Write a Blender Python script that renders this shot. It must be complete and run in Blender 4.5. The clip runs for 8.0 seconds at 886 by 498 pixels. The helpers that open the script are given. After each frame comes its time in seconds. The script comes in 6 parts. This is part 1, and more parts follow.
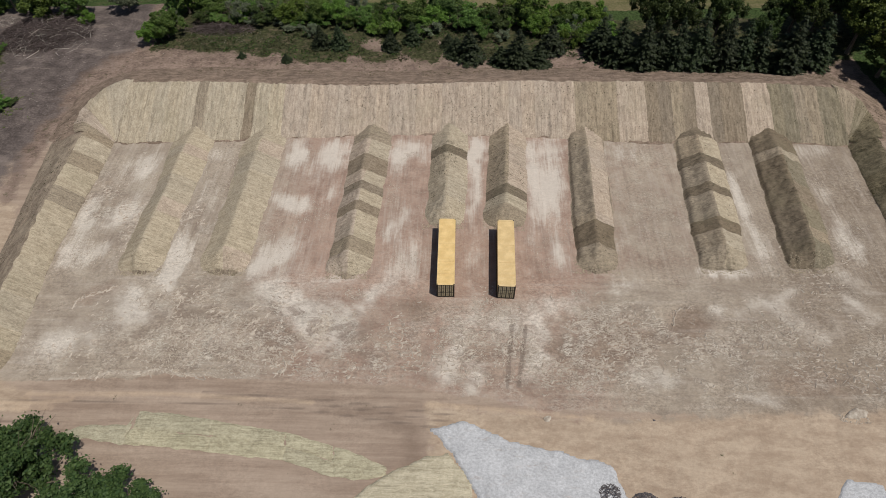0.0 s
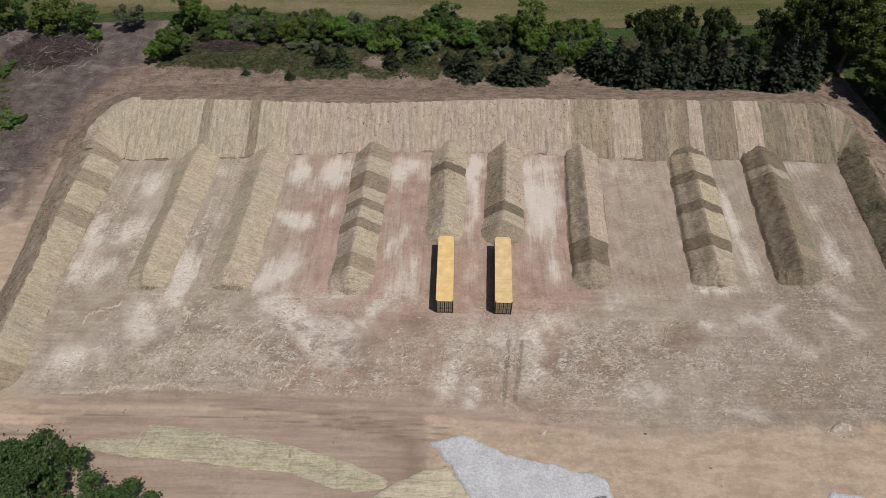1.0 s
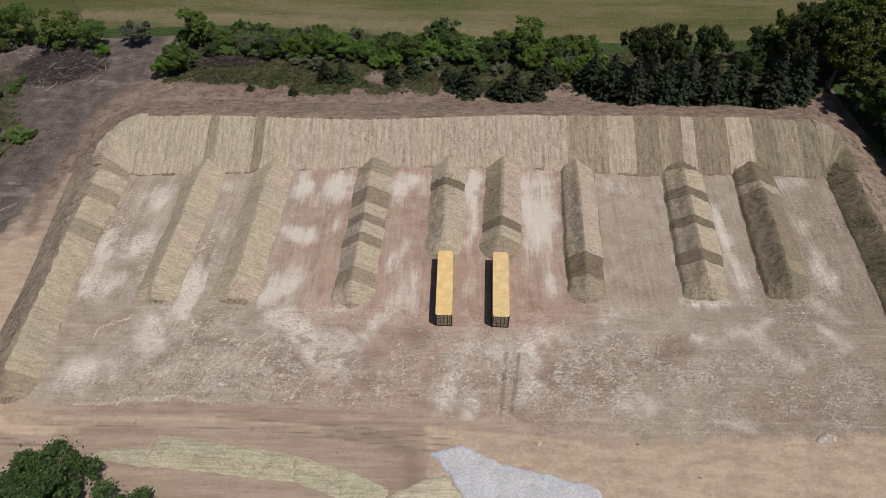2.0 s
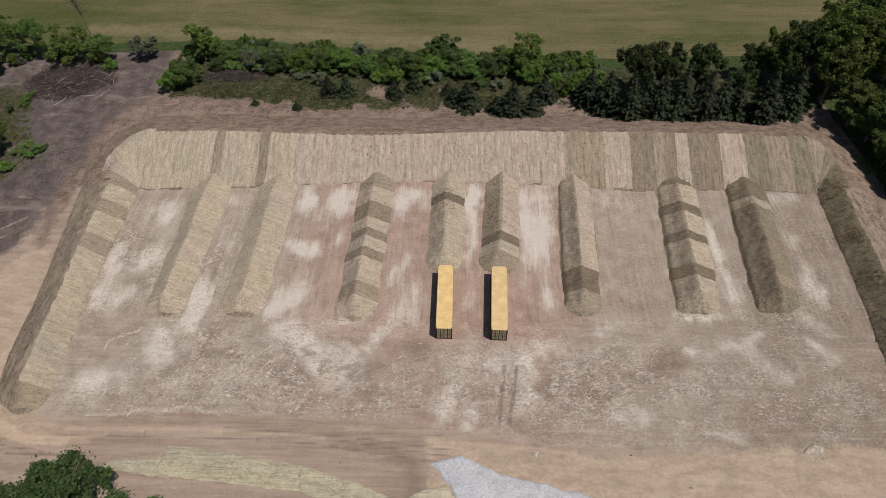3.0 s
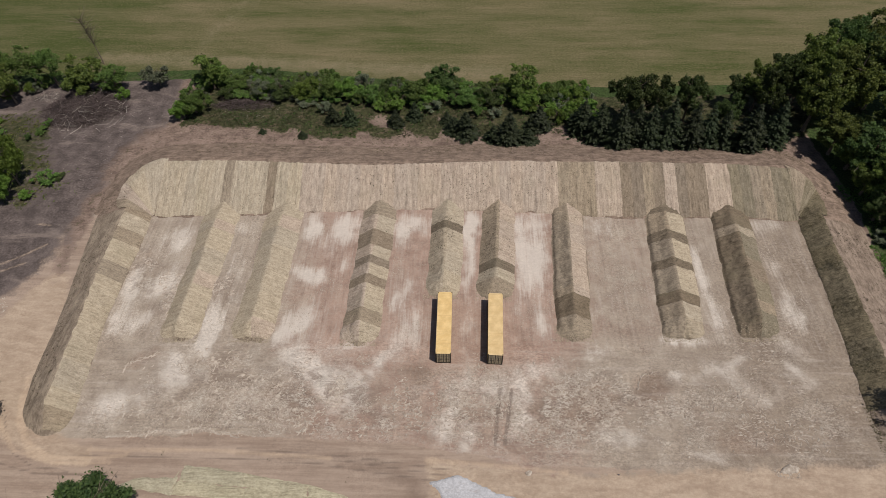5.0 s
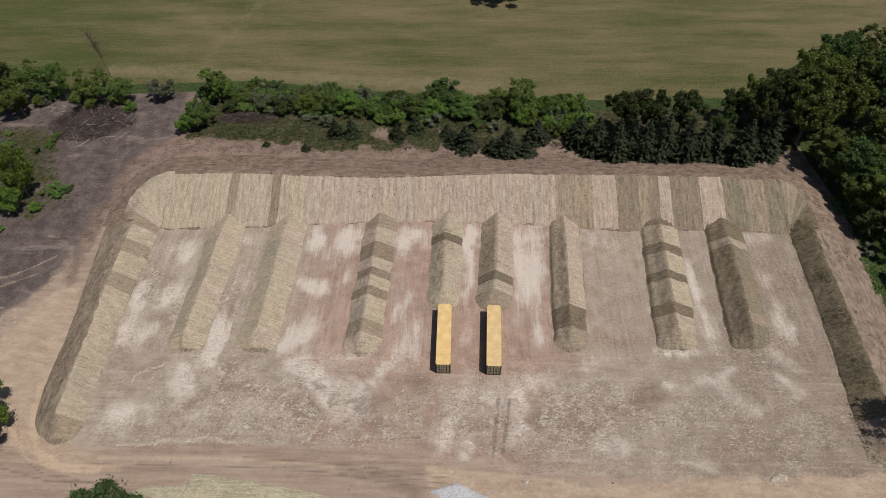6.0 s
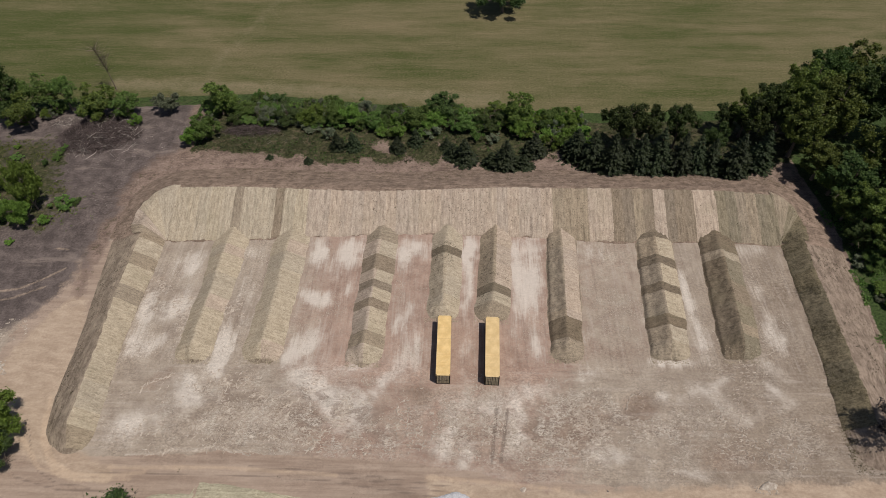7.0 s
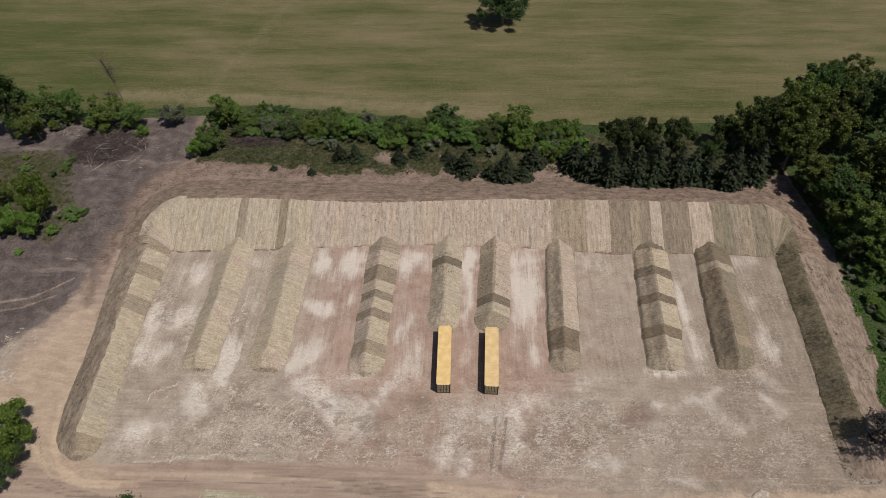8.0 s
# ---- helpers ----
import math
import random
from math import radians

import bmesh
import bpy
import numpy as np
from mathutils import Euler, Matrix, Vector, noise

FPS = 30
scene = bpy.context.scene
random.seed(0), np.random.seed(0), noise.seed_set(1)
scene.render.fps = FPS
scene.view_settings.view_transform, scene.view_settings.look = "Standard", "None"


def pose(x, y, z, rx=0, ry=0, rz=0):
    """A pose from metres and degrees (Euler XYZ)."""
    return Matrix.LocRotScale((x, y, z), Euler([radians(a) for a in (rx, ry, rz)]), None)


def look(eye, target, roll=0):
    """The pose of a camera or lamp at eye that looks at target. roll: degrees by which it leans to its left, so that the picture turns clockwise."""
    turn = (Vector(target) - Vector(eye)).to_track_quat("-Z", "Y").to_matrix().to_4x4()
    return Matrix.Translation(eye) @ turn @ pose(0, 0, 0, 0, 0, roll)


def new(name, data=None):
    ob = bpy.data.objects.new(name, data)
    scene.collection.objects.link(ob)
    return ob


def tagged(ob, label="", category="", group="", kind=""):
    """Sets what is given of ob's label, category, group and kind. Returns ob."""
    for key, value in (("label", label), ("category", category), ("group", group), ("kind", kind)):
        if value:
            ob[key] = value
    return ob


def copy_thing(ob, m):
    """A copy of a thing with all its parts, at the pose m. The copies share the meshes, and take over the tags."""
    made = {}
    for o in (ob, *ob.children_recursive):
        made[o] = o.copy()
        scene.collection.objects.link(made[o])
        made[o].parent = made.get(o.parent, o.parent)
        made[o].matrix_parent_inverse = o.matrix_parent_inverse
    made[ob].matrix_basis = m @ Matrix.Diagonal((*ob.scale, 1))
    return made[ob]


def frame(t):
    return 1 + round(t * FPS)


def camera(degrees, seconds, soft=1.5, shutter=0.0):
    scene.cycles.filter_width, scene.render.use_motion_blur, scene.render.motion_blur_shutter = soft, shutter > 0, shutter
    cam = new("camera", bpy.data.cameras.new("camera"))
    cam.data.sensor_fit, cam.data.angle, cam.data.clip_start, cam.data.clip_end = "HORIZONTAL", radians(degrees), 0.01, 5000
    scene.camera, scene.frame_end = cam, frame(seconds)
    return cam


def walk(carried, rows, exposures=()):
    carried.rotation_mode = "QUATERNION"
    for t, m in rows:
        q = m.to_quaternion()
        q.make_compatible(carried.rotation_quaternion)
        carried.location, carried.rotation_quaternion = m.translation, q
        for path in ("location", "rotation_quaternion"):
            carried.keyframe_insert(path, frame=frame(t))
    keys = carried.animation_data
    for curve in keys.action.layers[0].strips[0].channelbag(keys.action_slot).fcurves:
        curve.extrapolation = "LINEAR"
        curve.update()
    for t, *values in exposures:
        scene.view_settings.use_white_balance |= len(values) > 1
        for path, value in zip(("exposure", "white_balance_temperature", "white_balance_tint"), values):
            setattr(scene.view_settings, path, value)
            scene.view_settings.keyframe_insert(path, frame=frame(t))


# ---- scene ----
cam = camera(73.0, 8.0, 0.85)
PATH = [
    (0, (1.668, -48.364, 68.216), (1.617, -47.081, 66.683), -1.0),
    (0.5, (1.771, -48.4, 69.953), (1.72, -47.114, 68.422), -1.0),
    (1, (1.887, -48.469, 71.598), (1.835, -47.179, 70.07), -1.0),
    (1.5, (2.087, -48.663, 73.287), (2.033, -47.37, 71.762), -1.1),
    (3, (2.153, -49.23, 78.342), (2.098, -47.927, 76.826), -1.0),
    (3.5, (2.25, -49.451, 79.994), (2.194, -48.144, 78.481), -1.1),
    (4, (2.225, -49.673, 81.697), (2.171, -48.363, 80.187), -1.0),
    (4.5, (2.258, -49.829, 83.397), (2.204, -48.515, 81.89), -1.0),
    (6, (2.466, -50.39, 88.515), (2.41, -49.068, 87.015), -1.0),
    (6.5, (2.418, -50.667, 90.215), (2.362, -49.342, 88.718), -1.0),
    (7, (2.501, -50.841, 91.961), (2.446, -49.513, 90.467), -1.0),
    (7.5, (2.564, -51.136, 93.602), (2.507, -49.804, 92.111), -1.0),
    (8, (2.602, -51.33, 94.928), (2.544, -49.994, 93.44), -1.0),
]
walk(cam, [(t, look(eye, target, roll)) for t, eye, target, roll in PATH], [(0.0, 0.0, 6500, 8), (1.0, 0.0, 6500, 10), (3.0, 0.0, 6560, 12), (8.0, 0.0, 6640, 11.5)])

# ---- light: clear midday sun from the near right, deep blue sky ----
SUN = Vector((1.10, -0.65, 2.9)).normalized()
world = bpy.data.worlds.new("sky")
scene.world = world
world.use_nodes = True
wn = world.node_tree.nodes
sky = wn.new("ShaderNodeTexSky")
sky.sky_type = "NISHITA"
sky.sun_disc = False
sky.sun_elevation = math.asin(SUN.z)
sky.sun_rotation = math.atan2(SUN.x, SUN.y)
wn["Background"].inputs["Strength"].default_value = 0.05
world.node_tree.links.new(sky.outputs[0], wn["Background"].inputs["Color"])
sun = new("sun", bpy.data.lights.new("sun", "SUN"))
sun.data.energy, sun.data.angle, sun.data.color = 3.56, radians(0.53), (1.0, 0.95, 0.88)
sun.matrix_world = look(SUN * 100, (0, 0, 0))
scene.view_settings.exposure = 0.0


# ---- small numeric tools ----
def vnoise(x, y, seed=0):
    """Smooth value noise in the plane, 0 to 1, one cell a unit."""
    x, y = np.asarray(x, float), np.asarray(y, float)
    ix, iy = np.floor(x).astype(np.int64), np.floor(y).astype(np.int64)
    fx, fy = x - ix, y - iy
    fx, fy = fx * fx * (3 - 2 * fx), fy * fy * (3 - 2 * fy)

    def h(a, b):
        n = (a * 374761393 + b * 668265263 + seed * 974634777) & 0x7FFFFFFF
        n = ((n ^ (n >> 13)) * 1274126177) & 0x7FFFFFFF
        return ((n ^ (n >> 16)) & 0xFFFF) / 65535.0

    low = h(ix, iy) * (1 - fx) + h(ix + 1, iy) * fx
    top = h(ix, iy + 1) * (1 - fx) + h(ix + 1, iy + 1) * fx
    return low * (1 - fy) + top * fy


def fbm(x, y, size, seed=0, octaves=4):
    total, amp, norm = 0, 1.0, 0
    for i in range(octaves):
        f = 2 ** i / size
        total = total + amp * vnoise(np.asarray(x) * f + 17.3 * i, np.asarray(y) * f - 9.1 * i, seed + i)
        norm, amp = norm + amp, amp * 0.5
    return total / norm


def step(v, a, b):
    t = np.clip((v - a) / (b - a), 0, 1)
    return t * t * (3 - 2 * t)


def softmin(*vals, k=0.35):
    return -k * np.log(sum(np.exp(-np.asarray(v) / k) for v in vals))


def line_at(v, pts):
    return np.interp(v, [p[0] for p in pts], [p[1] for p in pts])


def inside(x, y, poly, soft=1.0):
    """1 inside the polygon, fading to 0 over soft metres at its edge."""
    d2, odd = np.full(np.shape(x), 1e9), np.zeros(np.shape(x), bool)
    for (ax, ay), (bx, by) in zip(poly, poly[1:] + poly[:1]):
        ex, ey = bx - ax, by - ay
        t = np.clip(((x - ax) * ex + (y - ay) * ey) / (ex * ex + ey * ey), 0, 1)
        d2 = np.minimum(d2, (x - ax - t * ex) ** 2 + (y - ay - t * ey) ** 2)
        if ay != by:
            odd ^= ((ay > y) != (by > y)) & (x < (bx - ax) * (y - ay) / (by - ay) + ax)
    d = np.sqrt(d2) * np.where(odd, 1, -1)
    return step(d, -soft, soft)


def near_line(x, y, pts, wide, soft):
    d2 = np.full(np.shape(x), 1e9)
    for (ax, ay), (bx, by) in zip(pts, pts[1:]):
        ex, ey = bx - ax, by - ay
        t = np.clip(((x - ax) * ex + (y - ay) * ey) / (ex * ex + ey * ey), 0, 1)
        d2 = np.minimum(d2, (x - ax - t * ex) ** 2 + (y - ay - t * ey) ** 2)
    return 1 - step(np.sqrt(d2), wide - soft, wide + soft)


def grid_mesh(name, X, Y, Z, material, uv=None, smooth=True):
    """A sheet from three arrays of rows and columns."""
    r, c = X.shape
    v = np.stack([X, Y, Z], -1).reshape(-1, 3)
    i = np.arange(r * c).reshape(r, c)
    q = np.stack([i[:-1, :-1], i[:-1, 1:], i[1:, 1:], i[1:, :-1]], -1).reshape(-1, 4)
    me = bpy.data.meshes.new(name)
    me.vertices.add(len(v)), me.loops.add(q.size), me.polygons.add(len(q))
    me.vertices.foreach_set("co", v.ravel())
    me.loops.foreach_set("vertex_index", q.ravel().astype(np.int32))
    me.polygons.foreach_set("loop_start", np.arange(0, q.size, 4, dtype=np.int32))
    me.polygons.foreach_set("use_smooth", np.full(len(q), smooth))
    me.update(calc_edges=True)
    if uv is not None:
        lay = me.uv_layers.new(name="metres")
        lay.data.foreach_set("uv", np.stack(uv, -1).reshape(-1, 2)[q.ravel()].ravel())
    me.materials.append(material)
    return me


def put(name, me, parent=None, label="", category="", group="", kind=""):
    ob = new(name, me)
    ob.parent = parent
    return tagged(ob, label, category, group, kind)


def part(name, bm, material, parent, label=""):
    me = bpy.data.meshes.new(name)
    bm.to_mesh(me)
    bm.free()
    me.materials.append(material)
    return put(name, me, parent, label)


# ---- materials ----
class Nodes:
    def __init__(self, name, rough=0.9, spec=0.2):
        self.m = bpy.data.materials.new(name)
        self.m.use_nodes = True
        self.t = self.m.node_tree
        self.p = self.t.nodes["Principled BSDF"]
        self.p.inputs["Roughness"].default_value = rough
        self.p.inputs["Specular IOR Level"].default_value = spec
        self.coord = self.t.nodes.new("ShaderNodeTexCoord")

    def set(self, socket, v):
        if isinstance(v, bpy.types.NodeSocket):
            self.t.links.new(v, socket)
        elif isinstance(v, tuple) and len(v) == 3 and socket.type == "RGBA":
            socket.default_value = (*v, 1)
        else:
            socket.default_value = v

    def place(self, scale=(1, 1, 1), turn=0.0, uv=False):
        n = self.t.nodes.new("ShaderNodeMapping")
        n.inputs["Scale"].default_value = scale
        n.inputs["Rotation"].default_value = (0, 0, turn)
        self.t.links.new(self.coord.outputs["UV" if uv else "Object"], n.inputs[0])
        return n.outputs[0]

    def noise(self, vec, scale, detail=4.0, rough=0.55, warp=0.0):
        n = self.t.nodes.new("ShaderNodeTexNoise")
        for k, v in (("Vector", vec), ("Scale", scale), ("Detail", detail), ("Roughness", rough), ("Distortion", warp)):
            self.set(n.inputs[k], v)
        return n.outputs["Fac"]

    def cells(self, vec, scale, what="Distance", feature="F1"):
        n = self.t.nodes.new("ShaderNodeTexVoronoi")
        n.feature = feature
        self.set(n.inputs["Vector"], vec), self.set(n.inputs["Scale"], scale)
        return n.outputs[what]

    def calc(self, op, a, b=0.0):
        n = self.t.nodes.new("ShaderNodeMath")
        n.operation = op
        self.set(n.inputs[0], a), self.set(n.inputs[1], b)
        return n.outputs[0]

    def span(self, v, a, b, lo=0.0, hi=1.0):
        n = self.t.nodes.new("ShaderNodeMapRange")
        n.interpolation_type = "SMOOTHSTEP"
        for k, u in enumerate((v, a, b, lo, hi)):
            self.set(n.inputs[k], u)
        return n.outputs[0]

    def mix(self, f, a, b, blend="MIX"):
        n = self.t.nodes.new("ShaderNodeMix")
        n.data_type, n.blend_type = "RGBA", blend
        self.set(n.inputs[0], f), self.set(n.inputs[6], a), self.set(n.inputs[7], b)
        return n.outputs[2]

    def attr(self, name):
        n = self.t.nodes.new("ShaderNodeAttribute")
        n.attribute_name = name
        return n.outputs["Fac"]

    def chance(self, island=False):
        if island:
            return self.t.nodes.new("ShaderNodeNewGeometry").outputs["Random Per Island"]
        return self.t.nodes.new("ShaderNodeObjectInfo").outputs["Random"]

    def tint(self, col, hue=0.5, sat=1.0, val=1.0):
        n = self.t.nodes.new("ShaderNodeHueSaturation")
        for k, v in (("Hue", hue), ("Saturation", sat), ("Value", val), ("Color", col)):
            self.set(n.inputs[k], v)
        return n.outputs[0]

    def done(self, col, bump=None, strength=0.4, dist=0.05):
        self.set(self.p.inputs["Base Color"], col)
        if bump is not None:
            n = self.t.nodes.new("ShaderNodeBump")
            n.inputs["Strength"].default_value, n.inputs["Distance"].default_value = strength, dist
            self.t.links.new(bump, n.inputs["Height"])
            self.t.links.new(n.outputs[0], self.p.inputs["Normal"])
        return self.m


def ground_material():
    n = Nodes("bare_ground", 0.95, 0.1)
    o = n.place()
    big, mid, fine = n.noise(o, 0.06, 5, 0.6), n.noise(o, 0.35, 5, 0.6), n.noise(o, 2.2, 6, 0.65)
    across = n.noise(n.place((0.10, 1.3, 1)), 1.0, 5, 0.6, 0.4)
    along = n.noise(n.place((1.5, 0.10, 1)), 1.0, 5, 0.6, 0.3)
    frag = n.calc("ADD", n.calc("MULTIPLY", n.calc("SUBTRACT", mid, 0.5), 0.9), n.calc("MULTIPLY", n.calc("SUBTRACT", fine, 0.5), 0.5))

    def edge(name, lo=0.42, hi=0.58, ragged=1.0):
        return n.span(n.calc("ADD", n.attr(name), n.calc("MULTIPLY", frag, ragged)), lo, hi)

    # trodden pit floor: red-brown, grey and dull brown dirt
    tone = n.span(n.calc("ADD", n.calc("MULTIPLY", mid, 0.6), n.calc("MULTIPLY", big, 0.4)), 0.34, 0.66)
    red = n.mix(tone, (0.262, 0.176, 0.138), (0.392, 0.279, 0.222))
    grey = n.mix(tone, (0.255, 0.207, 0.164), (0.370, 0.312, 0.250))
    dull = n.mix(tone, (0.186, 0.146, 0.113), (0.282, 0.229, 0.178))
    floor = n.mix(edge("grey", 0.1, 0.9), red, grey)
    floor = n.mix(n.calc("MULTIPLY", edge("dull", 0.1, 0.9), 0.95), floor, dull)
    floor = n.mix(n.calc("MULTIPLY", edge("umber", 0.15, 0.85), 0.80), floor, n.mix(tone, (0.165, 0.116, 0.086), (0.262, 0.192, 0.146)))
    floor = n.mix(n.span(fine, 0.40, 0.75, 0.0, 0.35), floor, (0.40, 0.35, 0.30))
    streak = n.mix(n.span(n.attr("lane"), 0.3, 0.7), across, along)
    floor = n.mix(n.span(streak, 0.50, 0.72, 0.0, 0.40), floor, (0.42, 0.365, 0.32))
    floor = n.mix(n.span(streak, 0.48, 0.30, 0.0, 0.35), floor, (0.175, 0.128, 0.105))
    # chalky crust: soft pale spreads and broken worm-like ridges
    comb = n.calc("MULTIPLY", n.calc("SUBTRACT", n.noise(n.place((3.2, 0.22, 1)), 1.0, 5, 0.7, 0.5), 0.5), 1.3)
    chalk = n.calc("ADD", n.calc("ADD", n.attr("chalk"), n.calc("MULTIPLY", frag, 0.55)), n.calc("MULTIPLY", comb, n.attr("lane")))
    chalk = n.span(chalk, 0.10, 1.02)
    floor = n.mix(n.calc("MULTIPLY", chalk, 0.80), floor, (0.595, 0.54, 0.48))
    worm_a = n.noise(n.place((0.8, 1.6, 1)), 0.62, 4, 0.6, 1.2)
    worm = n.span(n.calc("ABSOLUTE", n.calc("SUBTRACT", worm_a, 0.5)), 0.032, 0.012)
    worm_b = n.noise(n.place((1.1, 2.4, 1)), 0.95, 4, 0.62, 1.0)
    worm = n.calc("MAXIMUM", worm, n.calc("MULTIPLY", n.span(n.calc("ABSOLUTE", n.calc("SUBTRACT", worm_b, 0.5)), 0.045, 0.016), 0.9))
    worm = n.calc("MULTIPLY", worm, n.span(n.noise(o, 0.15, 6, 0.72), 0.465, 0.60))
    worm = n.calc("MULTIPLY", worm, n.attr("crust"))
    grain = n.noise(n.place((1.0, 1.5, 1)), 1.7, 6, 0.8, 0.6)
    floor = n.mix(n.span(grain, 0.54, 0.70, 0.0, 0.25), floor, (0.49, 0.43, 0.36))
    floor = n.mix(n.span(grain, 0.44, 0.30, 0.0, 0.22), floor, (0.160, 0.118, 0.092))
    floor = n.mix(n.calc("MULTIPLY", n.span(n.noise(n.place((0.7, 1.3, 1)), 0.35, 6, 0.72, 0.8), 0.47, 0.60), n.calc("MULTIPLY", n.attr("crust"), 0.55)), floor, (0.185, 0.140, 0.112))
    floor = n.mix(n.calc("MULTIPLY", worm, 0.90), floor, (0.56, 0.50, 0.43))
    col = floor
    # haul road and tan subsoil in front and on the left flank
    run = n.noise(n.place((0.07, 0.9, 1), -0.02), 1.0, 7, 0.7, 0.15)
    road = n.mix(n.span(n.calc("ADD", n.calc("MULTIPLY", run, 0.7), n.calc("MULTIPLY", big, 0.3)), 0.36, 0.64), (0.262, 0.195, 0.152), (0.372, 0.292, 0.232))
    col = n.mix(edge("road"), col, road)
    tan = n.mix(n.span(n.calc("ADD", n.calc("MULTIPLY", n.noise(n.place((0.30, 0.8, 1), 0.1), 0.9, 7, 0.72, 0.25), 0.75), n.calc("MULTIPLY", fine, 0.25)), 0.36, 0.64), (0.325, 0.245, 0.182), (0.445, 0.352, 0.268))
    col = n.mix(edge("tan", 0.30, 0.70), col, tan)
    redbank = n.mix(n.span(n.calc("ADD", n.calc("MULTIPLY", mid, 0.6), n.calc("MULTIPLY", fine, 0.4)), 0.37, 0.63), (0.125, 0.090, 0.073), (0.265, 0.196, 0.160))
    redbank = n.mix(n.span(n.noise(n.place((0.12, 2.2, 1)), 1.0, 4, 0.7, 0.6), 0.50, 0.66, 0.0, 0.35), redbank, (0.33, 0.25, 0.205))
    tuft = n.noise(n.place((0.9, 1.2, 1)), 0.8, 6, 0.75, 0.5)
    redbank = n.mix(n.span(tuft, 0.55, 0.63, 0.0, 0.6), redbank, (0.070, 0.066, 0.036))
    col = n.mix(edge("bank", 0.35, 0.65), col, redbank)
    dark = n.mix(n.span(n.calc("ADD", n.calc("MULTIPLY", mid, 0.6), n.calc("MULTIPLY", fine, 0.4)), 0.38, 0.66), (0.074, 0.060, 0.056), (0.160, 0.130, 0.119))
    dark = n.mix(n.span(n.noise(n.place((0.07, 0.30, 1), 0.5), 1.0, 5, 0.6, 0.6), 0.54, 0.70, 0.0, 0.6), dark, (0.24, 0.195, 0.17))
    col = n.mix(edge("dark", 0.3, 0.7), col, dark)
    col = n.mix(n.calc("MULTIPLY", edge("moist", 0.2, 1.0), 0.6), col, (0.165, 0.118, 0.092))
    col = n.mix(n.calc("MULTIPLY", edge("rut", 0.3, 0.8, 0.5), 0.55), col, (0.15, 0.115, 0.095))
    col = n.mix(n.calc("MULTIPLY", edge("scuff", 0.3, 0.9, 0.8), 0.5), col, (0.52, 0.395, 0.285))
    # rough grass and weeds
    weed = n.mix(n.span(n.noise(o, 1.1, 7, 0.8), 0.36, 0.64), (0.020, 0.024, 0.011), (0.072, 0.073, 0.035))
    weed = n.mix(n.span(n.noise(n.place((1, 1.3, 1)), 0.5, 6, 0.75, 0.5), 0.52, 0.62, 0.0, 0.7), weed, (0.125, 0.095, 0.066))
    col = n.mix(edge("grass", 0.4, 0.6, 2.0), col, weed)
    lush = n.mix(n.span(fine, 0.35, 0.65), (0.022, 0.036, 0.012), (0.060, 0.090, 0.030))
    lush = n.mix(n.span(mid, 0.52, 0.70, 0.0, 0.6), lush, (0.075, 0.075, 0.038))
    col = n.mix(edge("lush", 0.4, 0.6, 1.2), col, lush)
    # mown hay field: swaths of green and straw
    swath = n.noise(n.place((0.022, 0.17, 1), -0.01), 1.0, 5, 0.68, 0.25)
    patch = n.noise(n.place((0.40, 1.0, 1)), 0.055, 6, 0.68, 0.25)
    lines = n.noise(n.place((0.14, 1.3, 1), -0.01), 1.0, 6, 0.85, 0.1)
    blade = n.noise(n.place((1.0, 1.5, 1)), 1.5, 6, 0.85)
    hay = n.calc("ADD", n.calc("ADD", n.calc("MULTIPLY", swath, 0.40), n.calc("MULTIPLY", patch, 0.38)), n.calc("MULTIPLY", lines, 0.22))
    hay = n.span(n.calc("SUBTRACT", hay, n.calc("MULTIPLY", n.attr("sward"), 0.11)), 0.34, 0.66)
    hay = n.mix(hay, (0.056, 0.071, 0.020), (0.178, 0.145, 0.083))
    hay = n.mix(n.calc("MULTIPLY", edge("trace", 0.2, 1.3, 1.8), 0.5), hay, (0.25, 0.205, 0.135))
    hay = n.mix(n.span(lines, 0.52, 0.70, 0.0, 0.35), hay, (0.195, 0.160, 0.098))
    hay = n.mix(n.span(blade, 0.51, 0.64, 0.0, 0.55), hay, (0.200, 0.166, 0.100))
    hay = n.mix(n.span(blade, 0.48, 0.36, 0.0, 0.55), hay, (0.036, 0.048, 0.013))
    col = n.mix(edge("field", 0.42, 0.58, 0.35), col, hay)
    speckle = n.mix(n.span(n.noise(n.place((1.0, 1.35, 1)), 2.0, 7, 0.85), 0.30, 0.70), (0.62, 0.61, 0.60), (1.38, 1.38, 1.38))
    soft = n.calc("MULTIPLY", n.span(n.noise(o, 0.11, 4, 0.6), 0.40, 0.62, 0.30, 0.95), n.span(n.calc("ADD", n.attr("road"), n.attr("tan")), 0.2, 0.9, 1.0, 0.45))
    soft = n.calc("MULTIPLY", soft, n.span(n.attr("lane"), 0.3, 0.9, 1.0, n.span(n.calc("ADD", n.attr("field"), n.calc("ADD", n.attr("grass"), n.attr("dark"))), 0.1, 0.6, n.span(n.attr("grey"), 0.3, 0.9, 0.40, 0.95), 1.1)))
    col = n.mix(soft, col, n.mix(1.0, col, speckle, "MULTIPLY"))
    high = n.calc("ADD", n.calc("ADD", n.calc("MULTIPLY", fine, 0.9), n.calc("MULTIPLY", streak, 0.5)), n.calc("MULTIPLY", worm, 0.8))
    high = n.calc("ADD", high, n.calc("MULTIPLY", grain, 0.5))
    return n.done(col, high, 0.62, 0.14)


